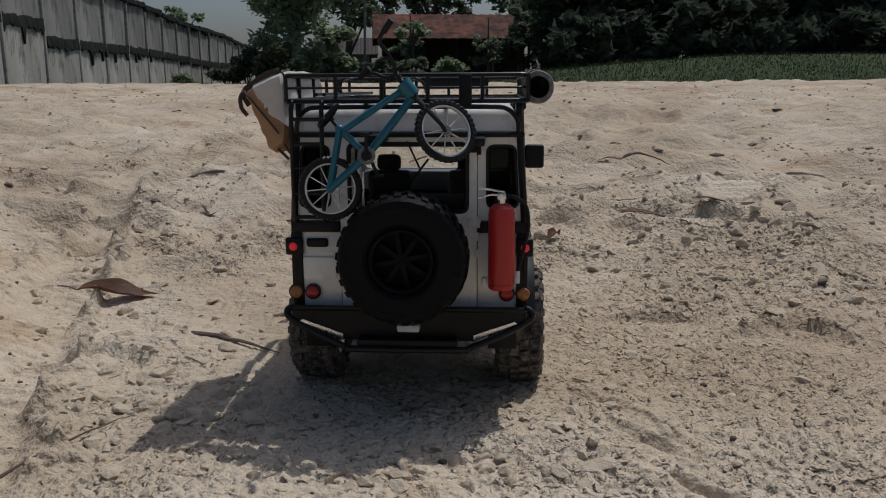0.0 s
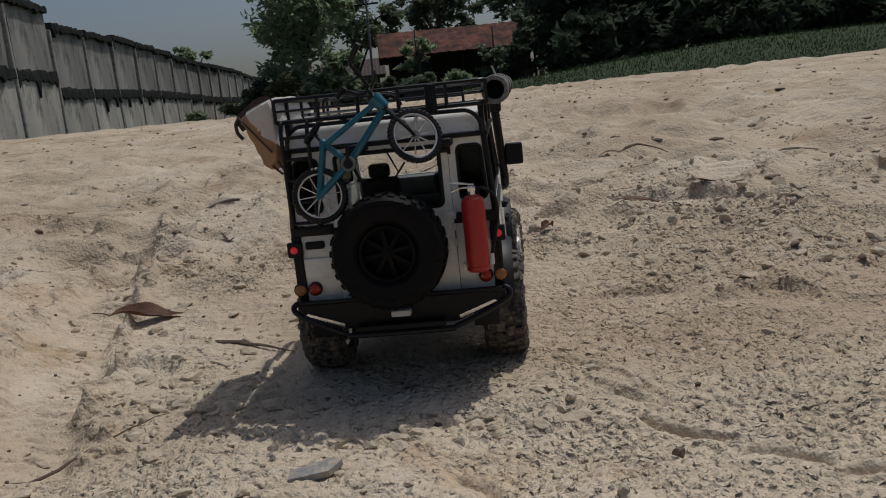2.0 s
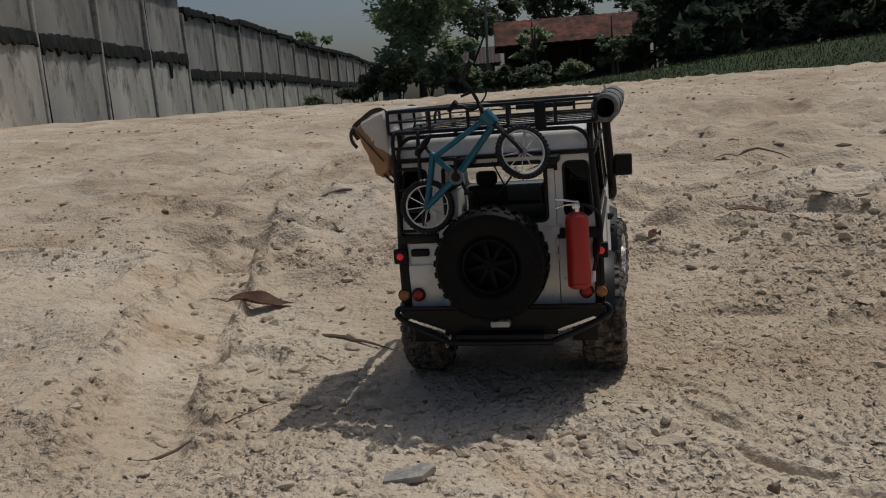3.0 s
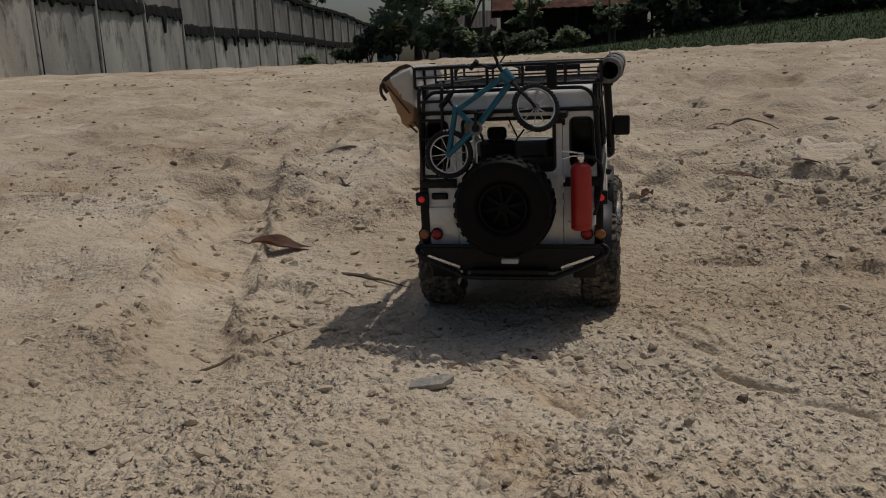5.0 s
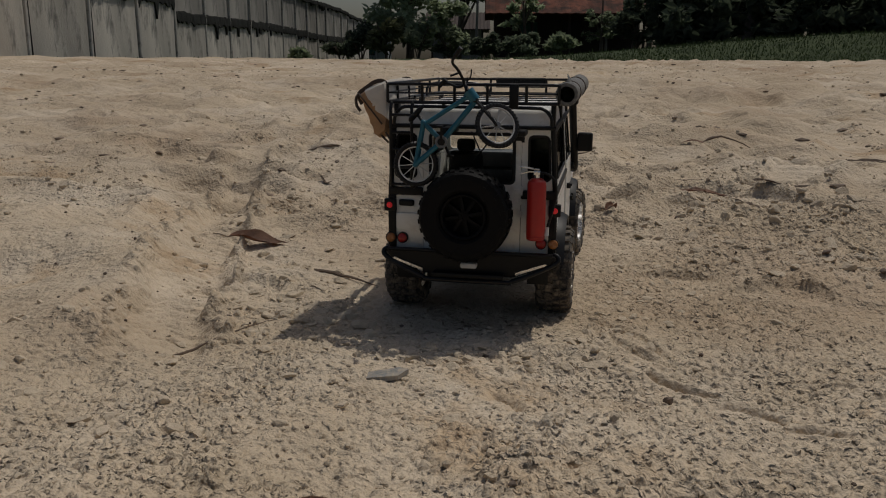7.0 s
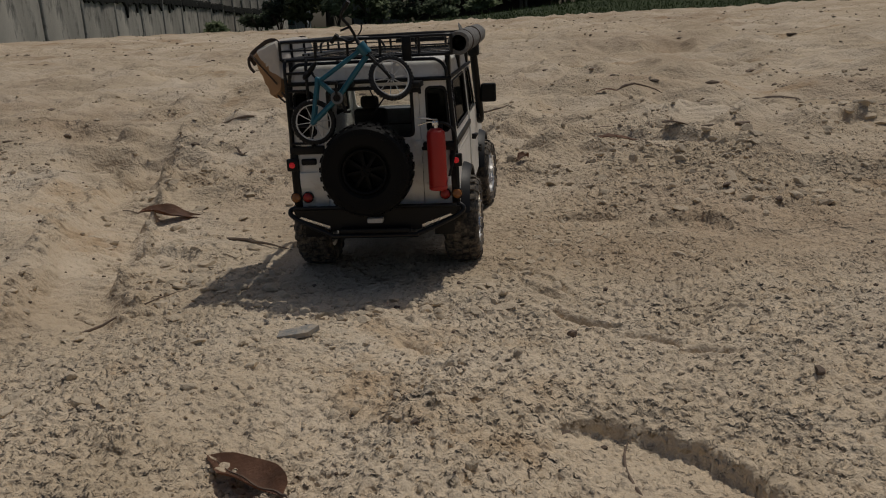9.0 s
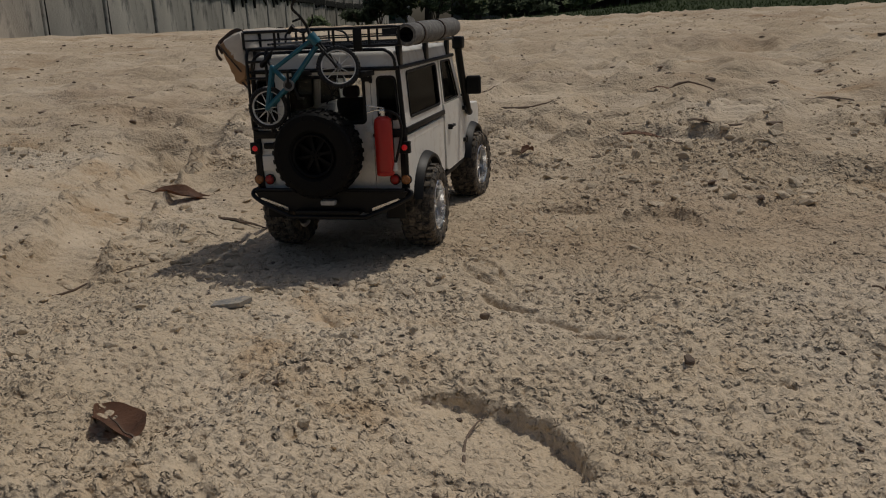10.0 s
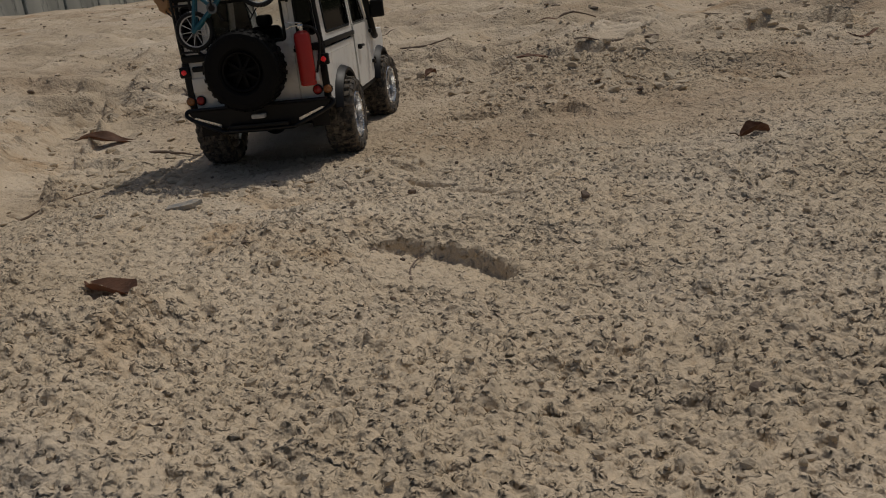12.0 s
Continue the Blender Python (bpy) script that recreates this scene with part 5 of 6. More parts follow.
def concrete_wall():
    wall = tagged(empty("wall_left"), "tall weathered concrete boundary wall with stained panels", "wall", kind="structure")
    U, v0, step_v, n = -7.75, 6.9, 2.36, 22
    base = 0.10
    for k in range(n):
        v = v0 + k * step_v
        near = v < 21.0
        lz, tz = (1.50, 3.10) if near else (1.14, 2.72 - 0.004 * (v - 21))
        z0 = base + 0.16
        a, b = far(U, v, 0), far(U, v + step_v, 0)
        mid = (a + b) / 2
        turn = pose(0, 0, 0, 0, 0, math.degrees(TURN))
        rnd = random.Random(k)
        jit = rnd.uniform(-0.02, 0.02)
        tz += 0.07 * math.sin(k * 0.9) + rnd.uniform(-0.02, 0.02)
        lz += 0.05 * math.sin(k * 0.7 + 1)

        def piece(nm, c, s, mat, bev=0.012):
            o = part(nm, box(bmesh.new(), (0, 0, 0), s, bevel=bev, seg=1), mat, wall)
            o.matrix_basis = Matrix.Translation(c) @ turn @ pose(0, 0, 0, rnd.uniform(-1.0, 1.0), rnd.uniform(-0.8, 0.8), rnd.uniform(-0.5, 0.5))
            return o

        def ragged(nm, c, deep, tall, drop, mat):
            """A beam grown over with moss: uneven edges, tongues running down."""
            bm, n, rows = bmesh.new(), 26, []
            for i in range(n + 1):
                y = (i / n - 0.5) * (step_v - 0.10)
                up, dn = tall / 2 + rnd.uniform(-0.03, 0.04), -tall / 2 - abs(rnd.gauss(0, drop)) * (1 + 2.2 * (rnd.random() < 0.16))
                rows.append([bm.verts.new((x, y, z)) for x, z in ((deep / 2, up), (deep / 2 + rnd.uniform(-0.01, 0.02), dn), (-deep / 2, dn), (-deep / 2, up))])
            for A, B in zip(rows, rows[1:]):
                for j in range(4):
                    bm.faces.new((A[j], A[(j + 1) % 4], B[(j + 1) % 4], B[j]))
            bm.faces.new(rows[0]), bm.faces.new(rows[-1][::-1])
            o = part(nm, bm, mat, wall, smooth=False)
            o.matrix_basis = Matrix.Translation(c) @ turn @ pose(0, 0, 0, rnd.uniform(-1.0, 1.0))
        piece("panel", mid + Vector((jit, 0, z0 + lz / 2 - 0.1)), (0.09, step_v - 0.13, lz), CONC)
        piece("panel", mid + Vector((jit - 0.03, 0, z0 + lz + 0.10 + (tz - lz - 0.14) / 2)), (0.09, step_v - 0.13, tz - lz - 0.14), CONC_UP)
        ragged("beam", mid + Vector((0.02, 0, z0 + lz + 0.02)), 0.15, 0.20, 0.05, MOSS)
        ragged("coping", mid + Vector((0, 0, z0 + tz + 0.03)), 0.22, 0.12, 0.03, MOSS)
        piece("post", a + Vector((0.02, 0, z0 + tz / 2 - 0.1)), (0.13, 0.11, tz + 0.05), PALE_CONC, 0.02)
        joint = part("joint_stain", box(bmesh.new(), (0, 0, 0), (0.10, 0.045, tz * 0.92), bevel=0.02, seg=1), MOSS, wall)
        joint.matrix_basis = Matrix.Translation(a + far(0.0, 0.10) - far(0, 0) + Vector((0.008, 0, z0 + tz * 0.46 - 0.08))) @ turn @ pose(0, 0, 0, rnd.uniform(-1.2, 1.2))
    return wall


concrete_wall()


def house(u, v, w, d, eave, ridge, roof_mat, wall_mat, label, windows=2):
    h = tagged(empty("house"), label, "house")
    z = far_ground(u, v) - 0.15
    h.matrix_world = Matrix.Translation(far(u, v, z)) @ pose(0, 0, 0, 0, 0, math.degrees(TURN))
    bm = bmesh.new()
    for s in (1, -1):
        k = 36
        rows = []
        for i in range(k + 1):
            x = -w / 2 - 0.5 + (w + 1) * i / k
            o = 0.03 * (i % 2)
            rows.append((bm.verts.new((x, s * (d / 2 + 0.7), eave - 0.25 + o)), bm.verts.new((x, 0, ridge + o)), bm.verts.new((x, s * (d / 2 + 0.7), eave - 0.31 + o)), bm.verts.new((x, 0, ridge - 0.06 + o))))
        for a, b in zip(rows, rows[1:]):
            bm.faces.new((a[0], b[0], b[1], a[1])), bm.faces.new((a[2], b[2], b[3], a[3])), bm.faces.new((a[0], b[0], b[2], a[2]))
    part("roof", bm, roof_mat, h, smooth=False)
    wl = part("wall", box(bmesh.new(), (0, 0.6, eave / 2), (w, d - 1.2, eave)), wall_mat, h)
    for i in range(windows):
        x = -w / 2 + w * (i + 0.8) / (windows + 0.4)
        o = part("window", box(bmesh.new(), (x, -d / 2 + 1.17, eave * 0.58), (0.9, 0.08, 0.8), bevel=0.01), GREENPAINT if i == 0 else DARK, h)
        part("window_sill", box(bmesh.new(), (x, -d / 2 + 1.13, eave * 0.58 - 0.44), (1.0, 0.16, 0.06)), TIMBER, o)
    for i in range(5):
        part("porch_post", rod(bmesh.new(), (-w / 2 + w * i / 4, -d / 2, 0), (-w / 2 + w * i / 4, -d / 2, eave - 0.1), 0.07, seg=8), POLE if i == 3 else TIMBER, h)
    return h


house(4.5, 45, 7.4, 5.0, 2.35, 3.5, RUST, TIMBER, "low timber house with a rusty sheet roof", 3)
house(-1.4, 56, 3.2, 4.0, 2.3, 3.2, TIMBER, LIME, "far low shed with a dark roof", 1)
house(-8.6, 66, 3.0, 4.0, 2.0, 2.9, LIME, LIME, "far white shed beyond the wall's end", 1)

pole = tagged(empty("utility_pole"), "thin grey utility pole beside the house", "pole")
pb = far(-0.15, 42, far_ground(-0.15, 42))
part("shaft", rod(bmesh.new(), pb, pb + Vector((0.1, 0, 5.2)), 0.075, 0.055, 10), POLE, pole)
part("cross_arm", box(bmesh.new(), pb + Vector((0.1, 0, 4.9)), (1.2, 0.08, 0.08)), TIMBER, pole)

tree(-3.2, 39, 6.6, 4.3, 3.1, 9000, 0.20, LEAF, "leafy mid-green tree at the edge of the field", 5)
tree(-1.2, 47, 7.0, 5.0, 2.6, 4000, 0.22, LEAF, "leafy mid-green tree at the edge of the field", 6, 0.4)
tree(-10.6, 50, 4.6, 3.7, 1.45, 1500, 0.19, LEAF, "small leafy tree standing behind the concrete wall", 7, 0.3)
tree(4.2, 52, 7.0, 5.6, 2.7, 3200, 0.22, LEAF_MID, "dark leafy tree rising behind the house", 8)
tree(9.0, 50, 7.0, 5.2, 2.6, 3200, 0.22, LEAF_MID, "dark leafy tree rising behind the house", 9)
tree(8.0, 40, 4.4, 2.9, 1.5, 1800, 0.18, LEAF_MID, "low dark tree in front of the house", 10)
tree(6.9, 38, 3.8, 2.5, 1.0, 900, 0.16, LEAF_MID, "thin leafy tree in front of the house", 13, 0.3)
tree(2.3, 41, 3.4, 2.2, 0.9, 800, 0.16, LEAF, "thin leafy tree beside the house", 14, -0.2)
tree(5.9, 41, 3.0, 1.5, 0.9, 800, 0.16, LEAF, "low green tree in front of the house", 12)


def shrub(u, v, r, h, mat, seed, n=700, size=0.17):
    b = far(u, v, far_ground(u, v))
    s = tagged(empty("shrub"), "broad-leaved shrub at the foot of the trees", "shrub", group="shrubs along the field's edge")
    s.location = b
    rnd = random.Random(seed)
    for k in range(5):
        bm = bmesh.new()
        w = rnd.uniform(0, 6.28)
        tube(bm, smooth_path([(0, 0, -0.1), (0.2 * r * math.cos(w), 0.2 * r * math.sin(w), h * 0.4), (0.6 * r * math.cos(w), 0.6 * r * math.sin(w), h * 0.8)], 3), 0.025, 5)
        part("stem", bm, BARK, s)
    leaves("foliage", [((0, 0, h * 0.55), (r, r, h * 0.5), n), ((r * 0.3, 0, h * 0.8), (r * 0.5, r * 0.5, h * 0.4), n // 3)], mat, size, s, seed)


for k, (u, v, r, h, mat) in enumerate([(-5.2, 37, 1.1, 1.5, LEAF_MID), (-3.9, 36, 1.2, 1.8, LEAF_PALE), (-2.6, 36, 1.1, 1.7, LEAF), (-1.3, 37, 1.0, 1.4, LEAF), (0.3, 38, 1.0, 1.1, LEAF_MID),
                                       (2.0, 39, 1.1, 1.0, LEAF_MID), (3.6, 38, 1.0, 0.9, LEAF), (6.9, 37, 1.4, 1.6, LEAF_DARK), (-6.6, 40, 0.9, 0.9, LEAF_MID), (-7.2, 33.5, 0.5, 0.5, LEAF)]):
    shrub(u, v, r, h, mat, 30 + k, 700 if v > 30 else 260, 0.17 if v > 30 else 0.07)


def woods():
    rs = np.random.RandomState(77)
    blobs = []
    for k in range(120):
        t = k / 120
        u = 6.6 + 34 * t + rs.uniform(-1, 1)
        v = 26.5 + rs.uniform(0, 8) - 9 * t
        u = max(u, 0.185 * v + 2.0)
        z = far_ground(u, v)
        blobs.append(((*far(u, v)[:2], z + rs.uniform(0.6, 6.4)), (2.1, 2.1, 1.7), 900))
    for k in range(40):
        t = k / 40
        u = 6.2 + 34 * t + rs.uniform(-0.6, 0.6)
        v = 24.0 + rs.uniform(-0.8, 1.5) - 9 * t
        blobs.append(((*far(u, v)[:2], far_ground(u, v) + 0.7), (1.3, 1.3, 1.0), 420))
    for k in range(70):
        t = k / 70
        u, v = 9.5 + 36 * t + rs.uniform(-1, 1), 37 + rs.uniform(-2, 2) - 9 * t
        blobs.append(((*far(u, v)[:2], far_ground(u, v) + rs.uniform(0.4, 5.5)), (2.4, 2.0, 2.0), 330))
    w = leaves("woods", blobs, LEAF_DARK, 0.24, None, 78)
    tagged(w, "dense dark wood on the bank beyond the field", "woods", kind="stuff")
    bm = bmesh.new()
    for k in range(46):
        t = k / 46
        u, v = 8.0 + 34 * t + rs.uniform(-1, 1), 27.5 + rs.uniform(-1, 6) - 9 * t
        p = far(u, v, far_ground(u, v) - 0.2)
        tube(bm, [p, p + Vector((rs.uniform(-0.3, 0.3), 0, 3)), p + Vector((rs.uniform(-0.6, 0.6), 0, 7))], [0.16, 0.12, 0.06], 6)
    tagged(part("woodland_trunks", bm, BARK), "thin trunks standing in the dark wood", "woods", kind="stuff")


woods()


def grass():
    rs = np.random.RandomState(5)
    V, F = [], []
    k = 44000
    u = rs.uniform(-7.6, 30, k)
    v = bank_line(u) + 0.15 + np.abs(rs.normal(0, 1, k)) * (1.2 + 3.2 * np.clip((u + 2) / 8, 0.1, 1))
    c, s = math.cos(TURN), math.sin(TURN)
    x, y = EYE0[0] + u * c - v * s, EYE0[1] + u * s + v * c
    z = height(x, y, False)
    w = rs.uniform(0, 6.28, k)
    h = rs.uniform(0.03, 0.11, k) * (0.7 + 0.6 * rs.uniform(0, 1, k) ** 3) * np.clip(0.55 + 0.08 * (v - bank_line(u)), 0.5, 1.4)
    wd = rs.uniform(0.006, 0.02, k)
    bx, by = rs.normal(0, 0.35, k) * h, rs.normal(0, 0.35, k) * h
    co = np.stack((np.column_stack((x - wd * np.cos(w), y - wd * np.sin(w), z - 0.01)), np.column_stack((x + wd * np.cos(w), y + wd * np.sin(w), z - 0.01)), np.column_stack((x + bx, y + by, z + h))), 1).reshape(-1, 3)
    me = bpy.data.meshes.new("grass")
    me.from_pydata(co.tolist(), [], np.arange(len(co)).reshape(-1, 3).tolist())
    me.materials.append(BLADES)
    tagged(new("grass", me), "short rough green grass along the sand's edge", "grass", kind="stuff")


grass()


# ---- small things on the sand ----
CLOD = material("sand_crumbs", (0.51, 0.42, 0.305), 0.95, 0, 0.18, 60, 0.9, 260, spread=0.12)
STONE = material("dark_pebble", (0.13, 0.095, 0.07), 0.85, 0, 0.35, 90, 0.5, 400, spread=0.3)
BARK_BIT = material("brown_bark_bits", (0.20, 0.150, 0.108), 0.9, 0, 0.35, 60, 0.5, 300, spread=0.45)
DRY = material("dry_brown_leaf", (0.22, 0.115, 0.068), 0.7, 0, 0.3, 60, 0.4, 300)
TWIG = material("dry_twig", (0.15, 0.108, 0.078), 0.85, 0, 0.3, 90, 0.4, 500)
SLATE = material("grey_shard", (0.22, 0.23, 0.228), 0.75, 0, 0.3, 60, 0.5, 300, dust=(0.45, 0.38, 0.29), dust_at=0.52, dust_soft=0.12)


def crumbs(name, label, mat, count, lo, hi, area, seed, power=3.0, sink=0.35, mask=True, flat=0.8, long=1.0):
    rs = np.random.RandomState(seed)
    x, y = rs.uniform(area[0], area[1], count * 3), rs.uniform(area[2], area[3], count * 3)
    keep = ~((np.abs(x) < 0.13) & (y > -0.02) & (y < 0.47))
    if mask:
        p = lattice(x, y, 0.34, 21) * 0.65 + lattice(x, y, 0.11, 22) * 0.35
        keep &= rs.uniform(0, 1, count * 3) < 0.12 + 1.1 * step(0.40, 0.64, p)
    x, y = x[keep][:count], y[keep][:count]
    z = height(x, y)
    k = len(x)
    r = lo + (hi - lo) * rs.uniform(0, 1, k) ** power
    bm = bmesh.new()
    bmesh.ops.create_icosphere(bm, subdivisions=1, radius=1)
    base = np.array([v.co[:] for v in bm.verts])
    tri = np.array([[v.index for v in f.verts] for f in bm.faces])
    bm.free()
    n = len(base)
    V = np.empty((k, n, 3))
    for i in range(3):
        V[:, :, i] = base[None, :, i] * rs.uniform(0.65, 1.25, (k, 1))
    V[:, :, 0] *= long
    V *= rs.uniform(0.72, 1.22, (k, n, 1)) * r[:, None, None]
    w = rs.uniform(0, 6.28, k)
    cx, sx = np.cos(w)[:, None], np.sin(w)[:, None]
    X, Y = V[:, :, 0] * cx - V[:, :, 1] * sx, V[:, :, 0] * sx + V[:, :, 1] * cx
    co = np.stack((X + x[:, None], Y + y[:, None], V[:, :, 2] * flat + (z + r * (0.75 - sink * 2))[:, None]), 2).reshape(-1, 3)
    f = (tri[None] + (np.arange(k) * n)[:, None, None]).reshape(-1, 3)
    me = bpy.data.meshes.new(name)
    me.from_pydata(co.tolist(), [], f.tolist())
    me.materials.append(mat)
    for q in me.polygons:
        q.use_smooth = False
    tagged(new(name, me), label, "sand", kind="stuff")


crumbs("sand_crumbs", "loose crumbs of dry sand scattered over the ground", CLOD, 7000, 0.0008, 0.0036, (-0.75, 0.95, -0.78, 1.1), 3)
crumbs("sand_clods", "clods of dry sand further over the field", CLOD, 2600, 0.003, 0.014, (-4.5, 5.0, 0.8, 8.0), 4, 3.4, 0.40)
crumbs("loose_clods", "small clods of dry sand kicked loose over the field", CLOD, 4200, 0.0018, 0.0085, (-1.5, 1.9, 0.35, 2.6), 5, 3.0, 0.30)
crumbs("dark_grit", "dark grit strewn over the sand", STONE, 1100, 0.0008, 0.0030, (-0.9, 1.1, -0.78, 1.8), 6, 3.0, 0.25, False)
crumbs("scattered_bark", "bits of dark bark and pebbles strewn over the field", BARK_BIT, 2400, 0.003, 0.018, (-5.0, 5.5, 0.7, 10.0), 8, 3.0, 0.40, False, 0.45, 1.7)


def broken_clods():
    """Broken lumps of crusted sand, heaped where the ground is churned."""
    rs = np.random.RandomState(14)
    V, F, off, spots = [], [], 0, []
    bm = bmesh.new()
    bmesh.ops.create_icosphere(bm, subdivisions=2, radius=1)
    base = np.array([v.co[:] for v in bm.verts])
    tri = np.array([[v.index for v in f.verts] for f in bm.faces])
    bm.free()
    for cx, cy, rx, ry, count, lo, hi in HEAPS:
        for k in range(count):
            x, y = cx + rs.normal() * rx, cy + rs.normal() * ry
            if abs(x) < 0.125 and -0.03 < y < 0.47:
                continue
            r = lo + (hi - lo) * rs.uniform() ** 2.5
            p = base.copy()
            for _ in range(9):                       # chop flat faces
                d = rs.normal(size=3)
                d /= np.linalg.norm(d)
                h = rs.uniform(0.35, 0.75)
                over = np.maximum(p @ d - h, 0)
                p -= over[:, None] * d[None]
            p *= rs.uniform(0.93, 1.07, (len(p), 1)) * np.array([rs.uniform(0.7, 1.4), rs.uniform(0.7, 1.2), rs.uniform(0.45, 0.8)]) * r
            w = rs.uniform(0, 6.28)
            q = np.column_stack((p[:, 0] * math.cos(w) - p[:, 1] * math.sin(w), p[:, 0] * math.sin(w) + p[:, 1] * math.cos(w), p[:, 2] + p[:, 0] * rs.uniform(-0.4, 0.4)))
            V.append(q)
            spots.append((x, y, r * 0.05))
            F.append(tri + off)
            off += len(q)
    at = np.array(spots)
    level = height(at[:, 0], at[:, 1]) - at[:, 2]
    for q, (x, y, _), z in zip(V, spots, level):
        q += [x, y, z]
    me = bpy.data.meshes.new("broken_clods")
    me.from_pydata(np.concatenate(V).tolist(), [], np.concatenate(F).tolist())
    me.materials.append(CLOD)
    tagged(new("broken_clods", me), "broken clods of crusted sand heaped in churned patches", "sand", kind="stuff")


HEAPS = [(-0.03, -0.10, 0.085, 0.022, 130, 0.0018, 0.0085), (0.20, 0.18, 0.035, 0.13, 120, 0.0018, 0.009), (0.45, 0.72, 0.10, 0.05, 150, 0.003, 0.017), (-0.23, 0.02, 0.04, 0.05, 90, 0.002, 0.012), (-0.45, 0.75, 0.12, 0.07, 90, 0.002, 0.014),
         (-0.20, 0.03, 0.035, 0.05, 60, 0.003, 0.014), (0.02, -0.085, 0.06, 0.016, 34, 0.002, 0.009), (0.43, 0.33, 0.09, 0.045, 110, 0.003, 0.016), (0.62, 0.40, 0.08, 0.03, 40, 0.003, 0.012),
         (0.95, 1.05, 0.22, 0.12, 80, 0.005, 0.026), (0.70, 1.50, 0.13, 0.07, 110, 0.004, 0.019), (1.25, 1.5, 0.2, 0.1, 40, 0.006, 0.030), (-0.42, -0.10, 0.06, 0.06, 60, 0.002, 0.010), (-0.62, 0.55, 0.12, 0.08, 50, 0.003, 0.014), (0.30, 0.12, 0.05, 0.05, 40, 0.002, 0.009),
         (-0.10, -0.19, 0.08, 0.035, 110, 0.0015, 0.0075), (0.06, -0.24, 0.05, 0.05, 80, 0.0015, 0.007), (-0.24, -0.27, 0.07, 0.06, 110, 0.0015, 0.010), (-0.155, -0.02, 0.03, 0.03, 60, 0.002, 0.012), (0.135, 0.0, 0.02, 0.04, 50, 0.002, 0.010), (-0.30, 0.20, 0.08, 0.08, 90, 0.002, 0.013), (-0.05, -0.13, 0.05, 0.02, 70, 0.0015, 0.009), (0.33, 0.52, 0.10, 0.05, 90, 0.003, 0.016), (0.16, 0.20, 0.015, 0.10, 40, 0.0015, 0.007), (-0.9, 1.5, 0.2, 0.12, 40, 0.005, 0.020), (0.1, 1.2, 0.25, 0.15, 40, 0.003, 0.012)]
broken_clods()


def stone(x, y, r, seed):
    bm = bmesh.new()
    bmesh.ops.create_icosphere(bm, subdivisions=2, radius=r)
    rnd = random.Random(seed)
    o = Vector((rnd.uniform(0, 9), rnd.uniform(0, 9), 3))
    for v in bm.verts:
        v.co *= 1 + 0.55 * noise.noise(v.co / r * 0.9 + o)
    for _ in range(7):
        d = Vector((rnd.gauss(0, 1), rnd.gauss(0, 1), rnd.gauss(0, 1))).normalized()
        cut = r * rnd.uniform(0.35, 0.7)
        for v in bm.verts:
            v.co -= d * max(0.0, v.co.dot(d) - cut)
    for v in bm.verts:
        v.co.z *= 0.8
    ob = part("stone", bm, STONE, None, at=pose(x, y, ground_at(x, y) + r * 0.3, 0, 0, seed * 40), smooth=False)
    tagged(ob, "small dark stone lying on the sand", "stone", "stones on the sand")


def leaf(x, y, length, width, turn, seed, curl=0.35, mat=None):
    """A dry leaf: folded along its rib, edges curled, drawn out to a tip."""
    bm, rows, n, wide = bmesh.new(), [], 18, 8
    for i in range(n + 1):
        t = i / n
        w = width * 0.5 * (math.sin(math.pi * t ** 0.8) ** 0.75 if 0 < t < 1 else 0.0) * (1 + 0.08 * math.sin(13 * t + seed)) + 0.0004
        rib = 0.10 * length * math.sin(math.pi * t) * curl * 2 + 0.05 * length * math.sin(t * 5 + seed)
        rows.append([bm.verts.new((length * (t - 0.5), q * w * (1 - 0.25 * curl * q * q), rib + abs(q) ** 1.4 * w * (0.35 + curl) + 0.10 * w * math.sin(11 * t + 2.2 * q + seed))) for q in (2 * j / wide - 1 for j in range(wide + 1))])
    for a, b in zip(rows, rows[1:]):
        for j in range(wide):
            bm.faces.new((a[j], b[j], b[j + 1], a[j + 1]))
    low = min(v.co.z for v in bm.verts)
    for v in bm.verts:
        v.co.z -= low
    bmesh.ops.solidify(bm, geom=bm.faces[:], thickness=0.0007)
    top = max(ground_at(x + length * 0.4 * k * math.cos(radians(turn)), y + length * 0.4 * k * math.sin(radians(turn))) for k in (-1, -0.5, 0, 0.5, 1))
    lf = tagged(empty("fallen_leaf"), "curled dry brown leaf lying on the sand", "leaf", "fallen leaves")
    lf.matrix_world = pose(x, y, top - 0.001, 7, 5, turn)
    blade = part("blade", bm, mat or DRY, lf)
    mid = [(length * (i / n - 0.5), 0, sum(v.co.z for v in [blade.data.vertices[i * (wide + 1) + wide // 2]]) + 0.0006) for i in range(0, n - 1)]
    part("midrib", tube(bmesh.new(), mid, [0.0009 * (1 - 0.7 * i / len(mid)) for i in range(len(mid))], 5), TWIG, lf)
    part("stalk", tube(bmesh.new(), smooth_path([mid[0], (-length * 0.6, 0.002, mid[0][2] + 0.003), (-length * 0.72, 0.006, mid[0][2] + 0.002)], 3), 0.0009, 6), TWIG, lf)


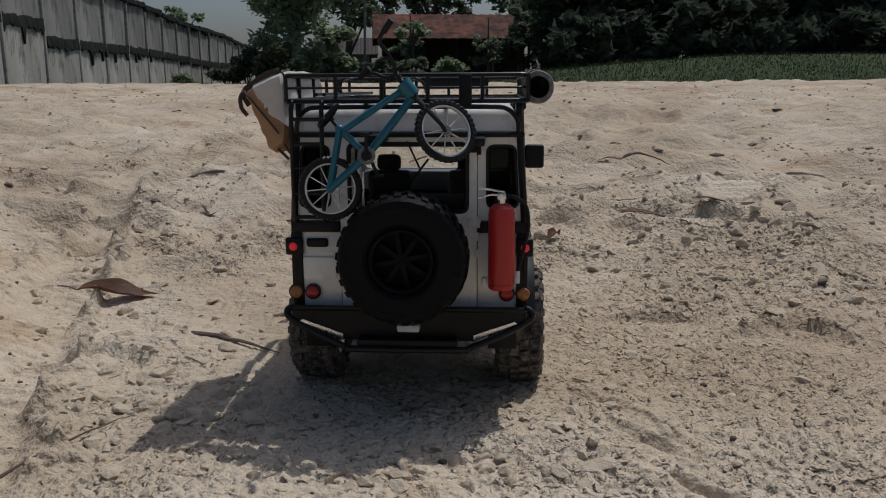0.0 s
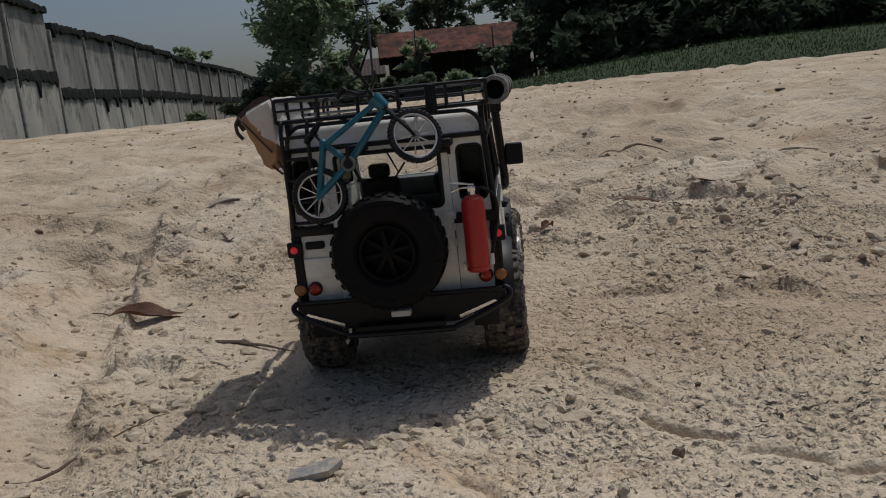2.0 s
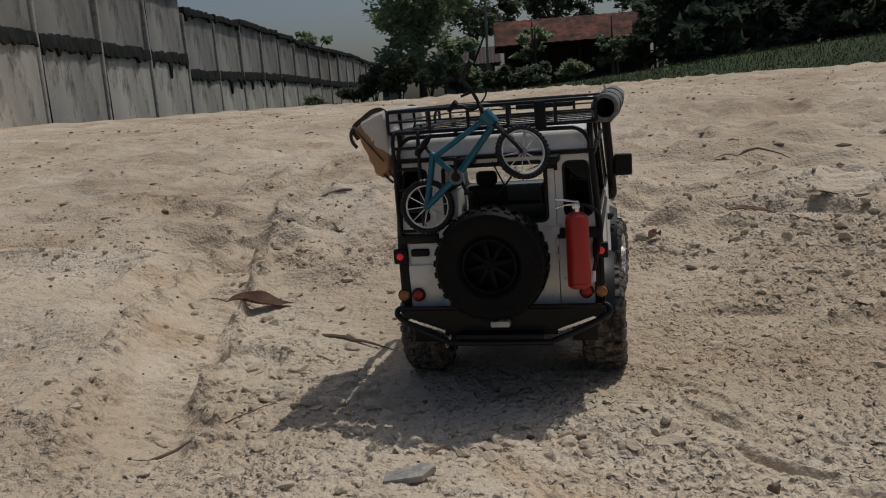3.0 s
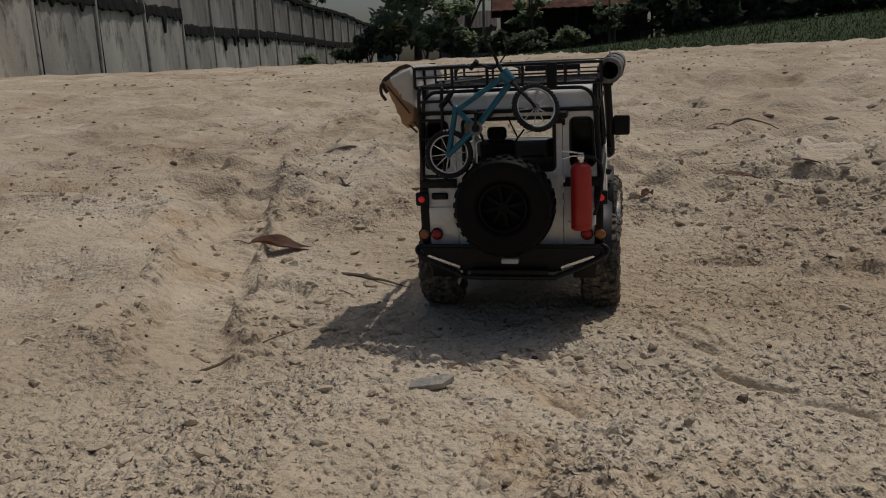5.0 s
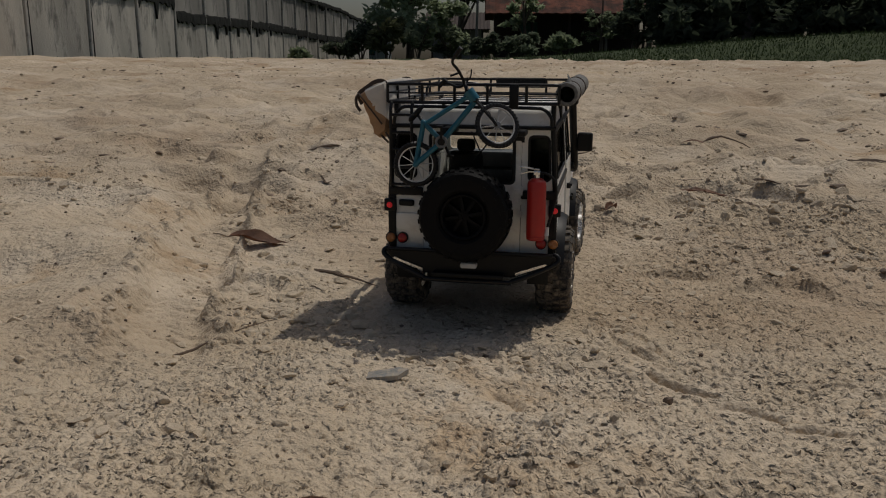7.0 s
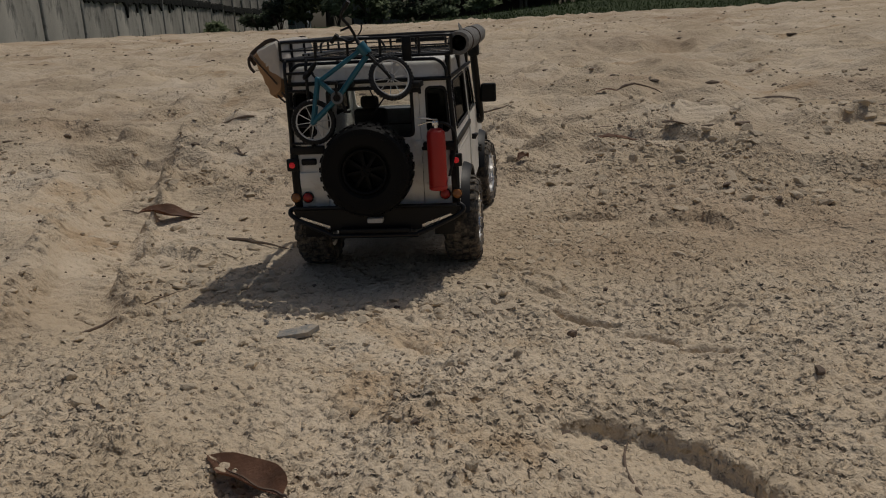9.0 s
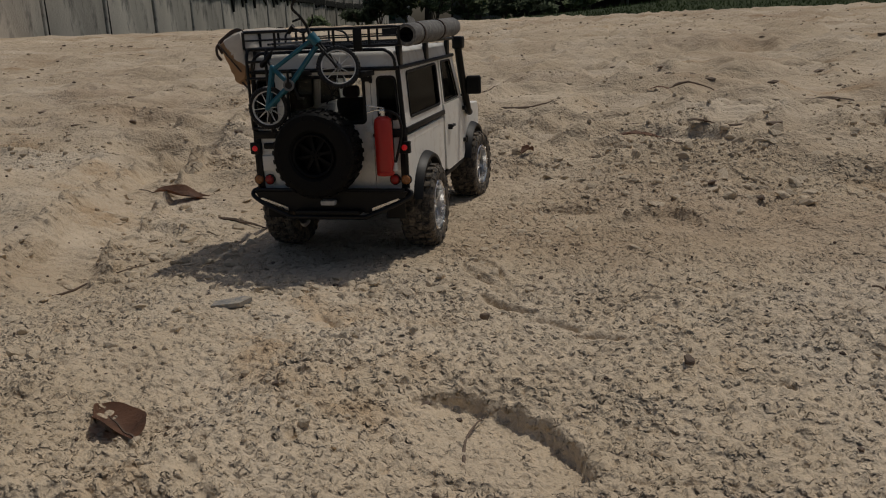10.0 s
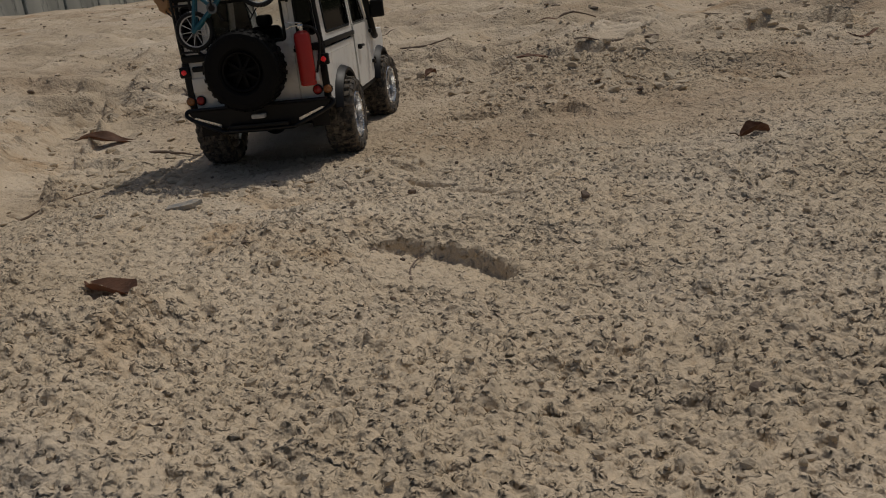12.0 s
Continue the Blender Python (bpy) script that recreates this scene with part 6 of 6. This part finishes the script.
def twig(pts, r, label="thin dry twig lying on the sand"):
    q = []
    rnd = random.Random(int(pts[0][0] * 1000))
    for x, y in pts:
        q.append(Vector((x, y, ground_at(x, y) + r * 0.8)))
    q = smooth_path(q, 5)
    for p in q:
        p += Vector((rnd.uniform(-1, 1), rnd.uniform(-1, 1), rnd.uniform(-0.6, 0.4))) * r * 0.7
    k = len(q) - 1
    rr = [r * (0.12 + 0.88 * min(1.0, 5 * i / k)) * (1 - 0.85 * (i / k) ** 2) * rnd.uniform(0.8, 1.2) for i in range(k + 1)]
    tagged(part("twig", tube(bmesh.new(), q, rr, 6), TWIG), label, "twig", "twigs on the sand")


def bark_strip(x, y, length, turn, seed):
    """A flat torn piece of dry bark or palm sheath."""
    rnd, bm, rows = random.Random(seed + 40), bmesh.new(), []
    for i in range(13):
        t = i / 12
        w = length * 0.10 * math.sin(math.pi * (0.08 + 0.84 * t)) ** 0.5 * rnd.uniform(0.75, 1.2)
        lift = 0.006 * math.sin(t * 5 + seed) + 0.004
        rows.append([bm.verts.new((length * (t - 0.5), s * w + 0.008 * math.sin(t * 4 + seed), lift + 0.25 * w * s * s + rnd.uniform(-0.001, 0.001))) for s in (-1, -0.4, 0.3, 1)])
    for a, b in zip(rows, rows[1:]):
        for j in range(3):
            bm.faces.new((a[j], b[j], b[j + 1], a[j + 1]))
    bmesh.ops.solidify(bm, geom=bm.faces[:], thickness=0.002)
    ob = part("bark_strip", bm, DRY if seed % 3 == 0 else TWIG, None, at=pose(x, y, ground_at(x, y) + 0.001, 4, 2, turn))
    tagged(ob, "torn strip of dry brown bark lying on the sand", "bark", "bark strips on the sand")


for k, (x, y, r) in enumerate([(0.188, -0.337, 0.008), (0.436, -0.623, 0.006), (0.223, -0.456, 0.005), (0.308, -0.181, 0.006), (0.525, -0.255, 0.006), (0.376, -0.272, 0.009), (0.262, 0.582, 0.009),
                               (0.089, -0.373, 0.006), (0.202, -0.159, 0.010), (-0.42, 0.62, 0.010), (0.62, 1.35, 0.014), (0.85, 1.28, 0.013), (-0.62, 1.5, 0.015), (0.44, 0.33, 0.012), (0.50, 0.28, 0.010)]):
    stone(x, y, r * 0.62, k)
leaf(-0.393, 0.341, 0.105, 0.036, 14, 1, 0.18)
leaf(-0.018, -0.408, 0.096, 0.034, 138, 2, 0.22)
leaf(0.571, -0.095, 0.040, 0.018, 25, 3, 0.8)
leaf(0.150, 0.264 + 0.30, 0.035, 0.016, 60, 4, 0.6)
twig([(-0.258, 0.179), (-0.20, 0.158), (-0.14, 0.126)], 0.0025)
twig([(-0.33, -0.15), (-0.284, -0.13), (-0.25, -0.085), (-0.219, -0.025)], 0.0016)
twig([(-0.062, 1.605), (0.02, 1.575), (0.10, 1.59)], 0.0045, "weathered stick lying on the sand")
twig([(0.44, 1.9), (0.50, 1.93), (0.60, 1.925)], 0.0045, "weathered stick lying on the sand")
twig([(-0.70, 1.39), (-0.62, 1.42), (-0.5, 1.40)], 0.004)
twig([(-0.27, 1.9), (-0.20, 1.93), (-0.12, 1.92)], 0.004, "weathered stick lying on the sand")
twig([(0.18, 1.04), (0.30, 1.075), (0.44, 1.05), (0.56, 1.06)], 0.0030, "long thin dry stick lying on the sand")
twig([(0.235, -0.42), (0.225, -0.37), (0.232, -0.33)], 0.0012)
sl = part("shard", plate(bmesh.new(), [(-0.018, -0.006), (0.010, -0.009), (0.021, 0.002), (0.013, 0.009), (-0.015, 0.006)], 0.0045, lambda a, b, d: Vector((a, b, d))), SLATE, None, at=pose(-0.048, -0.175, ground_at(-0.048, -0.175) - 0.001, 3, -4, 20), smooth=False)
tagged(sl, "flat grey shard half sunk in the sand", "shard")
for k, (x, y, w, turn) in enumerate([(0.36, 0.98, 0.15, 4), (0.50, 0.96, 0.12, 22), (0.44, 0.86, 0.09, -12), (0.62, 1.46, 0.16, 8), (0.80, 1.53, 0.20, -6), (0.70, 1.60, 0.13, 24), (0.42, 1.86, 0.10, -15), (-0.62, 0.74, 0.055, 30), (-0.52, 1.02, 0.05, -20), (0.95, 0.62, 0.06, 12)]):
    bark_strip(x, y, w, turn, k)
